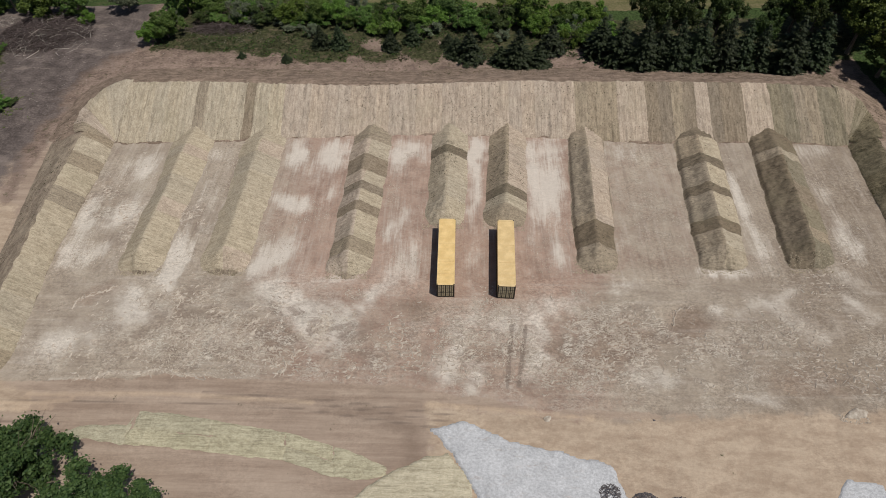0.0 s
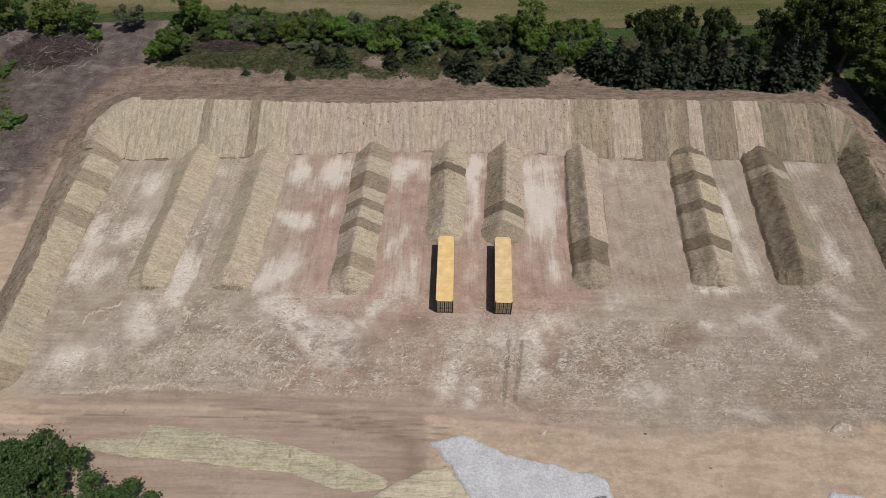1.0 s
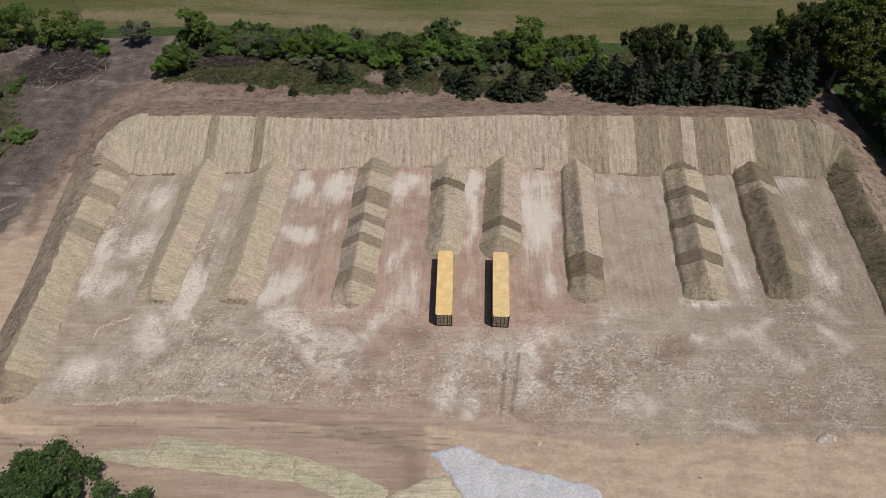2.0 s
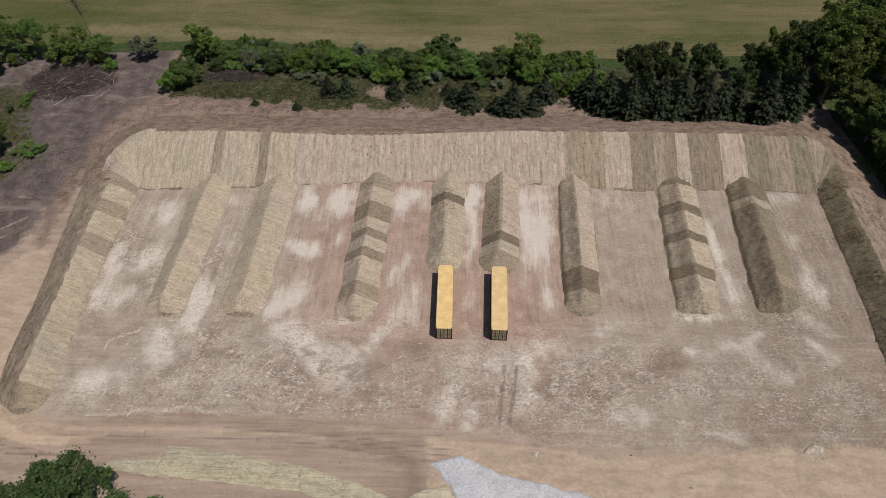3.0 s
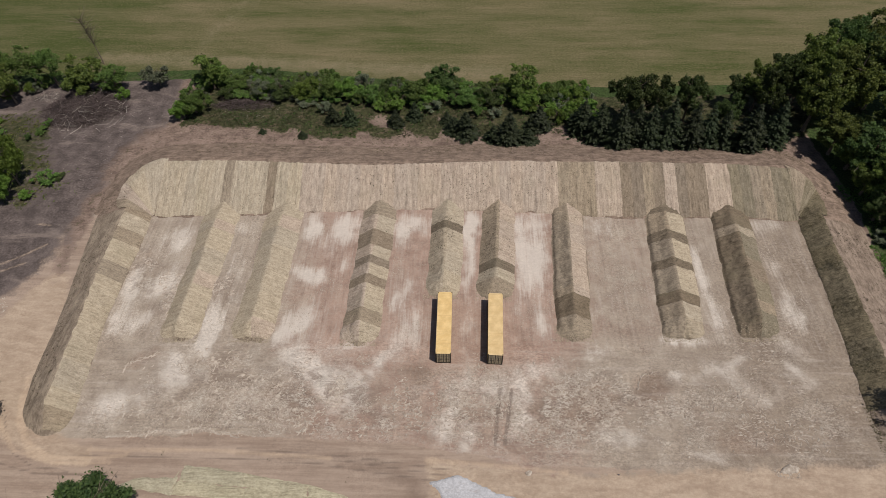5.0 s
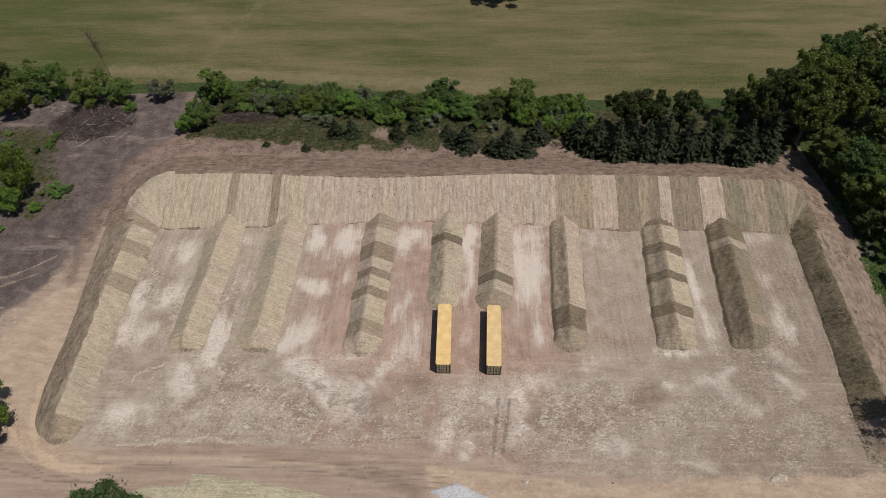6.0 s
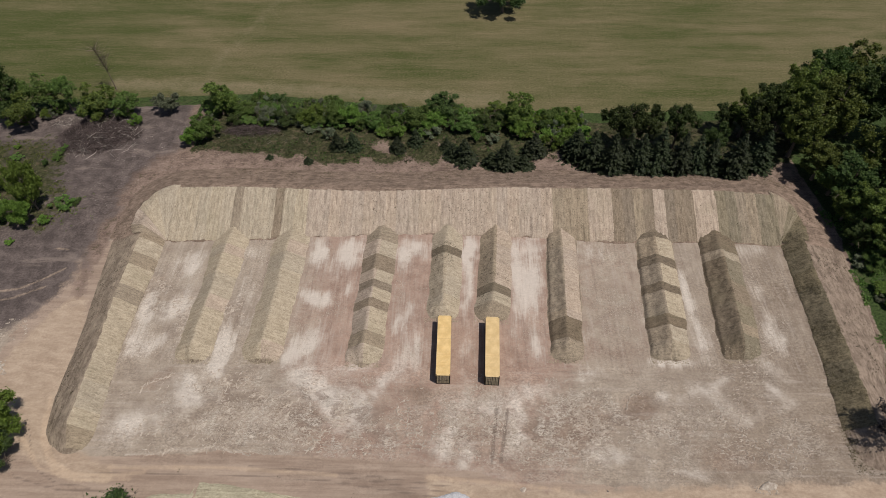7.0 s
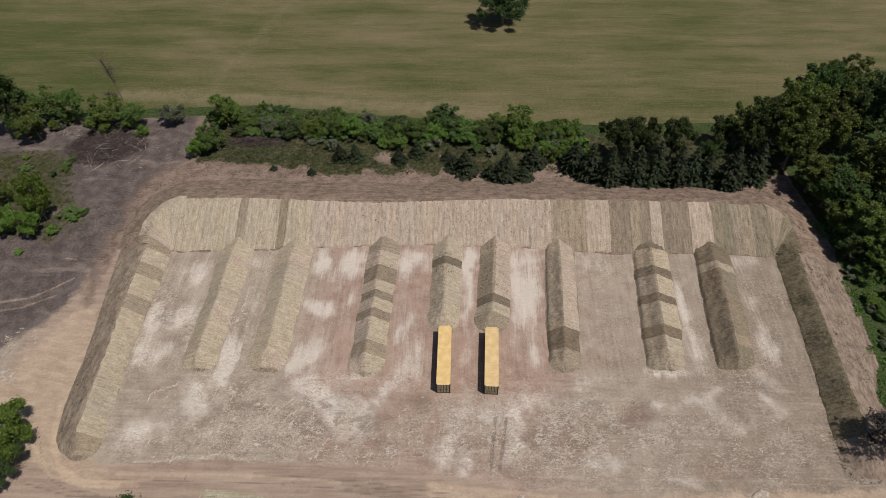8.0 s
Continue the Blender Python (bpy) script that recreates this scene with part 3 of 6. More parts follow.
wx = GX + (fbm(GX, GY, 4.0, 201) - 0.5) * 2.2 + (fbm(GX, GY, 1.5, 205) - 0.5) * 1.3
wy = GY + (fbm(GX, GY, 5.0, 211) - 0.5) * 3.0 + (fbm(GX, GY, 1.5, 215) - 0.5) * 1.6
chalk = blots(wx, wy, CHALK_LEFT + CHALK_RED + CHALK_MIDDLE + CHALK_RIGHT + CHALK_APRON + CHALK_FRONT + CHALK_GREY, 1.15)
drag = np.where(GY > 2, fbm(GX / 0.5, GY / 4.0, 2.0, 221), fbm((GX + 0.7 * GY) / 1.0, (GY - 0.4 * GX) / 2.6, 2.0, 227))
rim = near_line(GX, GY, [(-50, -13.6), (-44.1, -13.2), (-42.4, -12.4), (-39.9, -12.6), (-36.5, -12.0), (-33.5, -12.5)], 0.22, 0.3)
chalk = np.clip(chalk, 0, 1.2) * (0.46 + 1.0 * drag) + 0.34 * (fbm(GX, GY, 9, 52) - 0.42) + 0.30 * (drag - 0.5) + 0.6 * rim
umber = np.clip(blots(wx, wy, UMBER_APRON + UMBER_LANES), 0, 1)
crust = np.clip(blots(wx, wy, CRUST_LEFT + CRUST_RIGHT), 0, 1.3)

RUTS = [[(9.0, -4.4), (8.5, -8.6), (8.0, -13.5)], [(10.8, -4.6), (10.2, -8.6), (9.4, -13.4)], [(-70, -13), (-66, -17.5), (-58, -19.3), (-46, -19.0)], [(-67, -10.5), (-65.3, -13.9), (-62.9, -16.4), (-59.2, -18.2), (-53.6, -18.7)], [(-60, 50.3), (-20, 50.0), (20, 51.0), (60, 50.2)], [(-60, 52.2), (-20, 51.9), (20, 52.9), (60, 52.1)],
        [(-56, -16.6), (-36, -16.2), (-18, -16.8), (0, -19)], [(-30, -14.9), (-14, -15.6), (2, -17.4)], [(-30, -15.5), (-14, -16.3), (2, -18.3)]]
SCUFFS = [[(-92, 17.4), (-83.9, 18.9), (-80.4, 21.2), (-76.9, 24.3)], [(-90, 15.6), (-84, 16.6), (-79, 19.5)], [(-81.2, 29.6), (-78.3, 29.3)], [(-68, -11), (-63, -16), (-56, -17.6), (-48, -17.4)], [(-52, -15.6), (-34, -15.2), (-16, -16.0)], [(-2, -16.0), (8, -16.6), (18, -17.4)],
          [(-2, -15.9), (14, -16.9)],
          [(-66.5, -4), (-65.7, -7.1), (-64.2, -11), (-61.1, -14.9), (-57.2, -16.8), (-51.5, -16.9), (-46, -16.2)], [(-66.2, -7), (-64.6, -11.4), (-61.4, -15.4), (-57.2, -17.2)],]
front_right = inside(GX, GY, [(-2, -16.2), (9, -16.9), (21, -17.6), (35, -16.8), (49, -16.0), (90, -14), (120, -40), (0, -40), (-4, -28), (-1, -20)], 2.4)
MASKS = {
    "lane": step(GY, 1.0, 6.0),
    "grey": np.clip((step(GX + 10 * (wave - 0.5), -15, -36) + step(GX + 10 * (wave - 0.5), 38, 52)) * 0.9 + 0.70 * step(GX + 10 * (wave - 0.5), 14, 28) * step(GX, 52, 40) + step(GY, 5, -3) * (0.40 + 0.4 * step(GX, 20, 45)), 0, 1.1),
    "umber": umber,
    "dull": step(GX + 14 * (wave - 0.5) - 0.45 * GY, 32, 54),
    "moist": 0.8 * near_line(GX, GY, [(-47, -14.4), (-41, -13.8), (-34, -14.2)], 0.7, 2.2) + 0.7 * near_line(GX, GY, [(-14, -16), (-4, -19), (-3, -23)], 1.6, 1.6)
    + 0.7 * near_line(GX, GY, [(34.2, -4.2), (35.5, -2.8)], 1.2, 1.4) + 0.5 * near_line(GX, GY, [(-2, -4.5), (-1, -4.2)], 0.9, 0.9),
    "rut": np.maximum.reduce([near_line(GX, GY, line, 0.30 if line[0][0] in (9.0, 10.8) else 0.16, 0.25) for line in RUTS]),
    "scuff": np.maximum.reduce([(0.8 if line[0][0] < -76 else 1.0) * near_line(GX, GY, line, 0.35, 0.6) for line in SCUFFS] + [0.45 * near_line(GX, GY, [(x, 82), (x + 0.4, 71), (x + 0.9, 58)], 0.35, 0.5) for x in (-68, -66)]),
    "chalk": chalk,
    "crust": 0.12 + 0.9 * crust,
    "road": (1 - pit) * step(GY, 45, 20) * step(GX, -85, -75) * (1 - front_right),
    "tan": np.maximum.reduce([inside(GX, GY, TAN_LEFT, 2.2), front_right, near_line(GX, GY, [(-66.3, -7), (-64.5, -11.3), (-61.3, -15.0), (-57.2, -16.9), (-52, -17.0)], 1.1, 0.9)]),
    "bank": np.maximum.reduce([0.7 * near_line(GX, GY, [(-74, 36), (-73.0, 26), (-71.0, 17), (-68.5, 7)], 2.2, 3.2) * step(GY, 4, 22), inside(GX, GY, BANK, 2.6), step(GY, 45.5, 47.5), inside(GX, GY, BANK_RIGHT, 1.2)]),
    "dark": np.maximum(inside(GX + (fbm(GX, GY, 6.0, 231) - 0.5) * 6, GY + (fbm(GX, GY, 6.0, 233) - 0.5) * 6, DARK_LEFT, 5.5), step(GX, -85, -95)) * step(GY, 95, 85),
    "grass": np.maximum(inside(GX, GY, GRASS, 3.0) - 0.8 * sum(np.exp(-((GX - a) / r) ** 2 - ((GY - b) / r) ** 2) for a, b, r in BARE), inside(GX, GY, GRASS_LEFT, 7.0) * 0.70),
    "lush": np.maximum(np.maximum(inside(GX, GY, LUSH, 1.5), 0.75 * near_line(GX, GY, [(-65.6, 85), (-65.4, 75), (-65.0, 67)], 0.7, 0.6)), 0.9 * step(GY - line_at(GX, FIELD_EDGE), -5.5, -3.5)),
    "trace": np.maximum(near_line(GX, GY, [(-70, 83), (-70, 93), (-67, 103), (-64, 113), (-61, 125), (-50, 170)], 3.2, 4.5) * 0.60, 0.95 * near_line(GX, GY, [(-92, 90), (-62, 89), (-20, 86), (10, 84)], 3.5, 3.5)),
    "sward": 0.8 * step(GX + 20 * (wave - 0.5), -72, -112) * step(GY, 160, 120),
    "field": step(GY - line_at(GX, FIELD_EDGE), -1.5, 1.0),
}
calm = np.maximum(MASKS["field"], 0.6 * MASKS["road"])
pads = np.maximum(inside(GX, GY, [(-2.5, -1.5), (2.5, -1.5), (2.5, 14), (-2.5, 14)], 1.0), inside(GX, GY, [(6, -1.5), (11, -1.5), (11, 14), (6, 14)], 1.0))
GZ = near * (1 - 0.8 * calm) * ((wave - 0.5) * 0.35 + (fbm(GX, GY, 2.0, 61) - 0.5) * 0.20 + (vnoise(GX * 1.6, GY * 1.6, 71) - 0.5) * 0.10)
GZ = GZ - 0.22 * near * (1 - pit) * step(GY, 0, -12) * step(GX, -72, -60) - 0.07 * MASKS["rut"]
GZ = GZ * (1 - pads)


def ground_z(x, y):
    """Height of the ground sheet."""
    x, y = np.broadcast_arrays(np.asarray(x, float), np.asarray(y, float))
    i = np.clip(np.searchsorted(gx, x) - 1, 0, len(gx) - 2)
    j = np.clip(np.searchsorted(gy, y) - 1, 0, len(gy) - 2)
    fx, fy = (x - gx[i]) / (gx[i + 1] - gx[i]), (y - gy[j]) / (gy[j + 1] - gy[j])
    return (GZ[j, i] * (1 - fx) + GZ[j, i + 1] * fx) * (1 - fy) + (GZ[j + 1, i] * (1 - fx) + GZ[j + 1, i + 1] * fx) * fy


ground_mesh = grid_mesh("ground", GX, GY, GZ, M_GROUND)
for key, values in MASKS.items():
    a = ground_mesh.attributes.new(key, "FLOAT", "POINT")
    a.data.foreach_set("value", np.clip(values, 0, 1.4).astype(np.float32).ravel())
put("ground", ground_mesh, None, "bare red-brown and chalky pit ground with field beyond", "ground", kind="structure")


# ---- earth banks round the pit ----
def bank_mesh(name, x0, x1, y0, y1, material, gap=0.3):
    xs, ys = np.arange(x0, x1 + 0.01, gap), np.arange(y0, y1 + 0.01, gap)
    X, Y = np.meshgrid(xs, ys)
    return grid_mesh(name, X, Y, np.maximum(berms(X, Y), -0.35), material, (X, Y))


back = put("earth_bank", bank_mesh("earth_bank", -73, 82, 31.5, 57, M_BANK), None, "tall graded earth bank faced with straw blankets behind the lanes", "earth bank")
left_bank = put("earth_bank", bank_mesh("earth_bank", -72, -55.5, -15, 31.5, M_BERM), None, "long earth bank with pale straw blankets on its pit side", "earth bank")
right_bank = put("earth_bank", bank_mesh("earth_bank", 63.5, 81, -15, 31.5, M_OUTER), None, "low earth bank with olive blankets facing the pit", "earth bank")


def back_roll(x0, x1, material, lap=0.0):
    """One roll of blanket, hung from the crest to the toe of the back bank."""
    cols, rows = max(3, int((x1 - x0) / 0.17) + 1), 40
    s = np.linspace(0, 1, rows)[:, None]
    X = np.linspace(x0 - 0.03, x1 + 0.03, cols)[None, :] + 0 * s
    toe, crest = line_at(X, BACK_TOE), line_at(X, BACK_CREST)
    ragged = (fbm(X, 0 * X, 1.5, 90) - 0.5) * 0.9
    Y = toe - 0.2 + ragged * (1 - 0.8 * s) + (crest + 0.5 - toe) * s
    X = X + (fbm(X, Y, 2.0, 95) - 0.5) * 0.25
    Z = np.maximum(berms(X, Y), -0.3) + 0.17 + lap
    Z += (vnoise(X * 2.2, Y * 0.35, 131) - 0.5) * 0.24 + (fbm(X, Y, 0.8, 135, 2) - 0.5) * 0.22
    Z[:2] -= 0.3
    put("blanket_roll", grid_mesh("blanket_roll", X, Y, Z, material, (X, Y * 0.42)), back)


rng = random.Random(4)
PALE, FADED, DARK, OLIVE, TAN, DUSK, DIM = M_STRAW, M_STRAW_MID, M_STRAW_DARK, M_STRAW_GREEN, M_STRAW_TAN, M_STRAW_DUSK, M_STRAW_DIM
BACK_TONES = [(-46, PALE), (-44, FADED), (-37, PALE), (-35.2, DUSK), (-30, PALE), (-18, TAN), (22, TAN), (29.5, FADED), (31.5, TAN), (34.5, TAN), (39, DUSK), (41, FADED),
              (43.2, DUSK), (45.6, TAN), (51.6, DUSK), (56.2, TAN), (60.4, OLIVE), (64.5, FADED), (68.4, OLIVE)]
x = -58.6
for stop, tone in BACK_TONES:
    count = max(1, round((stop - x) / 2.3))
    width = (stop - x) / count
    for i in range(count):
        back_roll(x, x + width, tone, 0.012 * (i % 2))
        x += width


def corner_roll(cx, cy, a0, a1, reach, material, bank):
    """A wedge of blanket fanned round a corner of the pit, from the toe out to the crest."""
    cols = max(5, int(abs(a1 - a0) / 2.2))
    A = np.linspace(a0, a1, cols)[None, :]
    s = np.linspace(0, 1, 40)[:, None]
    R = 0.3 + (line_at(A, reach) + 0.3 + (fbm(A * 0.2, 0 * A, 1.5, 92) - 0.5) * 0.8) * s
    X, Y = cx + R * np.cos(np.radians(A)), cy + R * np.sin(np.radians(A))
    Z = np.maximum(berms(X, Y), -0.3) + 0.18 + (vnoise(A * 0.5 + 0 * s, R * 0.3, 133) - 0.5) * 0.24 * s + (fbm(X, Y, 0.8, 137, 2) - 0.5) * 0.2
    put("blanket_roll", grid_mesh("blanket_roll", X, Y, Z, material, (0 * s + A * 0.13, R * 0.42)), bank)


LEFT_FAN = [(88, 11.9), (110, 11.6), (130, 10.6), (160, 7.6), (184, 5.2)]
for a0, a1, tone in ((88, 112, PALE), (112, 136, PALE), (136, 160, M_STRAW_TAN), (160, 184, FADED)):
    corner_roll(-58.7, 32.0, a0, a1, LEFT_FAN, tone, back)
RIGHT_FAN = [(-16, 3.7), (20, 4.6), (45, 6.4), (70, 8.6), (92, 10.6)]
for a0, a1, tone in ((-16, 24, M_STRAW_WEEDY), (24, 52, M_STRAW_WEEDY), (52, 70, M_STRAW_GREEN), (70, 92, FADED)):
    corner_roll(68.3, 33.4, a0, a1, RIGHT_FAN, tone, back)


def side_roll(bank, y0, y1, material, right=False):
    rows, cols = max(4, int((y1 - y0) / 0.26) + 1), 18
    Y = np.linspace(y0 - 0.03, y1 + 0.03, rows)[:, None] + np.zeros((1, cols))
    s = np.linspace(0, 1, cols)[None, :]
    a = line_at(Y, RIGHT_TOE if right else LEFT_TOE)
    r = line_at(Y, RIGHT_RIDGE if right else LEFT_RIDGE)
    X = a + (r - a) * (-0.04 + 1.04 * s + (fbm(Y, 0 * Y, 1.3, 97) - 0.5) * 0.12)
    Z = np.maximum(berms(X, Y), -0.3) + 0.15 + (fbm(X, Y, 0.8, 139, 2) - 0.5) * 0.22
    Z[:, :1] -= 0.10
    put("blanket_roll", grid_mesh("blanket_roll", X, Y, Z, material, (Y, X)), bank)


for y0, y1, tone in ((26.6, 30.4, PALE), (23.5, 26.6, FADED), (18.4, 23.5, PALE), (15.0, 18.4, FADED), (9, 15, PALE), (3.5, 9, PALE), (-2, 3.5, PALE), (-7, -2, PALE), (-10, -7, PALE), (-13, -10, FADED), (30.4, 32.3, FADED)):
    side_roll(left_bank, y0, y1, tone)
for i in range(10):
    side_roll(right_bank, -7 + 4 * i, -3 + 4 * i, M_STRAW_WEEDY, True)


# ---- the lane berms and the blankets over them ----
def lane_berm(key, rolls, label):
    front, xa, xb, wl, wr, h = LANES[key]
    ys = np.arange(front - 0.8, 40.01, 0.4)
    Y = ys[:, None] + np.zeros((1, 31))
    X = lane_ridge(key, Y) + np.linspace(-wl - 0.9, wr + 0.9, 31)[None, :]
    ob = put("lane_berm", grid_mesh("lane_berm", X, Y, np.maximum(lane(key, X, Y), -0.3), M_BERM, (X, Y)), None, label, "earth berm", "berms between the lanes")
    for y0, y1, tone in rolls:
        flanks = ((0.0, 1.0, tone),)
        # a pair tones each flank by itself; some darker left tones are painted shade
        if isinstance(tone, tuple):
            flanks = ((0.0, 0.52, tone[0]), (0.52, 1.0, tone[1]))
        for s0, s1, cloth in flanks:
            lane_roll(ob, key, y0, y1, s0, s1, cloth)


def lane_roll(ob, key, y0, y1, s0, s1, cloth):
    """One blanket laid over the berm, or over one flank of it."""
    rows = max(4, int((y1 - y0) / 0.24) + 1)
    Y = np.linspace(y0, y1, rows)[:, None] + np.zeros((1, 29))
    rag = (fbm(Y, 0 * Y + y0, 1.2, 77) - 0.5) * 0.5
    el, er = lane_sides(key, Y)
    X = lane_ridge(key, Y) - el + (el + er) * (s0 - 0.05 * (s0 == 0) + (s1 - s0 + 0.05 * (s0 == 0) + 0.05 * (s1 == 1)) * np.linspace(0, 1, 29))[None, :] * (1 + 0.06 * rag)
    Y = Y + (fbm(X, Y, 2.5, 83) - 0.5) * 0.3
    Z = np.maximum(lane(key, X, Y), -0.4) + 0.13 + (fbm(X, Y, 0.9, 88, 3) - 0.5) * (0.17 + 0.10 * (key in "fgh"))
    if y0 < LANES[key][0] + 1:
        Z[0] -= 0.35
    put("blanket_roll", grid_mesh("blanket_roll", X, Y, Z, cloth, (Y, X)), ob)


lane_berm("a", ((3.6, 9, PALE), (9, 14, PALE), (14, 17.0, (PALE, TAN)), (17, 22.5, PALE), (22.5, 27.5, PALE), (27.5, 30, (PALE, TAN)), (30, 38.0, PALE)), "long low earth berm under pale straw blankets")
lane_berm("b", ((3.8, 7, (PALE, TAN)), (7, 12.5, PALE), (12.5, 18, PALE), (18, 23.5, PALE), (23.5, 28, PALE), (28, 31.5, (PALE, TAN)), (31.5, 38.0, PALE)), "long low earth berm under pale straw blankets")
lane_berm("c", ((3.4, 6.6, (TAN, PALE)), (6.6, 9.5, FADED), (9.5, 14.7, (TAN, PALE)), (14.7, 16.7, DUSK), (16.7, 19.3, (TAN, PALE)), (19.3, 21.2, DUSK), (21.2, 23.8, (TAN, PALE)), (23.8, 27.8, DUSK), (27.8, 32, (TAN, PALE)), (32, 38.0, FADED)),
          "earth berm with alternating pale and dark blanket bands")
# darker left cloths of d, g and h put flank shade into the colour
lane_berm("d", ((13.4, 18, (DIM, PALE)), (18, 23, (DIM, PALE)), (23, 28.4, (DIM, PALE)), (28.4, 30.5, DARK), (30.5, 38.0, (DIM, PALE))), "earth berm with pale blankets and one dark band")
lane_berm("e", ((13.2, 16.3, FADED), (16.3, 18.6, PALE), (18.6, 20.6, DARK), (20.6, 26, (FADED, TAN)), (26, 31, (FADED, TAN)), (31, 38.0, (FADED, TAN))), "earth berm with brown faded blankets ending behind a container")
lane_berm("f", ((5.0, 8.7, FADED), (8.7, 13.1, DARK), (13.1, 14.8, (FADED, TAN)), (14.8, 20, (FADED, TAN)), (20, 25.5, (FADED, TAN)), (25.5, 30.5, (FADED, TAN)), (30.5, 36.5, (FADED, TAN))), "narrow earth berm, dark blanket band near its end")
# last dark roll of g paints the bank's shadow as blanket colour
lane_berm("g", ((5.3, 8.5, (FADED, DIM)), (8.5, 11.7, (FADED, PALE)), (11.7, 14.1, DARK), (14.1, 19.5, (FADED, PALE)), (19.5, 21.5, DARK), (21.5, 26.2, (FADED, PALE)), (26.2, 28.5, DARK), (28.5, 33.8, (FADED, PALE)), (33.8, 36.6, DARK)),
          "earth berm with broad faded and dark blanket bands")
lane_berm("h", ((5.6, 10, (DARK, OLIVE)), (10, 12.2, (DARK, FADED)), (12.2, 17, (DARK, OLIVE)), (17, 22, (DARK, DUSK)), (22, 27.8, (DARK, OLIVE)), (27.8, 30, (FADED, DIM)), (30, 36.8, DARK)), "dark earth berm with olive blankets and pale cap band")

# ---- the two shipping containers ----
def roof_material():
    """Bleached yellow paint, each container its own shade, with rust along dents."""
    n = Nodes("container_yellow_paint", 0.5, 0.4)
    o = n.place()
    f = n.noise(o, 0.8, 6, 0.65)
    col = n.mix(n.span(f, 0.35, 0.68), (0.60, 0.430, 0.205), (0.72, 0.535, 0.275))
    col = n.mix(n.span(n.noise(n.place((0.35, 2.6, 1)), 1.0, 5, 0.7, 0.3), 0.58, 0.70, 0.0, 0.45), col, (0.50, 0.33, 0.14))
    col = n.mix(n.span(n.noise(o, 1.3, 4, 0.6), 0.70, 0.76, 0.0, 0.75), col, (0.17, 0.085, 0.035))
    col = n.tint(col, 0.5, n.span(n.chance(), 0, 1, 0.94, 1.06), n.span(n.chance(), 0, 1, 0.95, 1.05))
    return n.done(col, f, 0.1, 0.03)


M_ROOF = roof_material()
M_SEAM = plain_material("rust_stained_seam", (0.52, 0.36, 0.165), (0.62, 0.44, 0.21), 1.5, 0.6, 0.0, 0.4, 0.1)
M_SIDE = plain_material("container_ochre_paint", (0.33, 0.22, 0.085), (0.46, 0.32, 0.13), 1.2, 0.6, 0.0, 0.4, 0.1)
M_DARKSTEEL = plain_material("dark_painted_steel", (0.020, 0.016, 0.012), (0.045, 0.036, 0.025), 4.0, 0.6, 0.2, 0.4, 0.1)
M_DOORPANEL = plain_material("container_door_paint", (0.34, 0.285, 0.19), (0.48, 0.41, 0.285), 3.0, 0.6, 0.0, 0.4, 0.1)


def box(bm, x0, x1, y0, y1, z0, z1, bevel=0.0):
    r = bmesh.ops.create_cube(bm, size=1.0, matrix=Matrix.LocRotScale(((x0 + x1) / 2, (y0 + y1) / 2, (z0 + z1) / 2), None, (x1 - x0, y1 - y0, z1 - z0)))
    if bevel:
        es = list({e for v in r["verts"] for e in v.link_edges})
        bmesh.ops.bevel(bm, geom=es, offset=bevel, segments=1, affect="EDGES")


def wave_sheet(bm, along, place, n, depth, flip=False):
    """A trapezoid-corrugated sheet: along gives the stretch, place(s, d, e) the point at distance s, depth d and edge e."""
    s0, s1 = along
    pitch, pts = (s1 - s0) / n, []
    for i in range(n):
        for f, d in ((0, 0), (0.3, 0), (0.42, depth), (0.75, depth), (0.9, 0)):
            pts.append((s0 + (i + f) * pitch, d))
    pts.append((s1, 0))
    rows = [[bm.verts.new(place(s, d, e)) for s, d in pts] for e in (0, 1)]
    for i in range(len(pts) - 1):
        q = [rows[0][i], rows[0][i + 1], rows[1][i + 1], rows[1][i]]
        bm.faces.new(q[::-1] if flip else q)


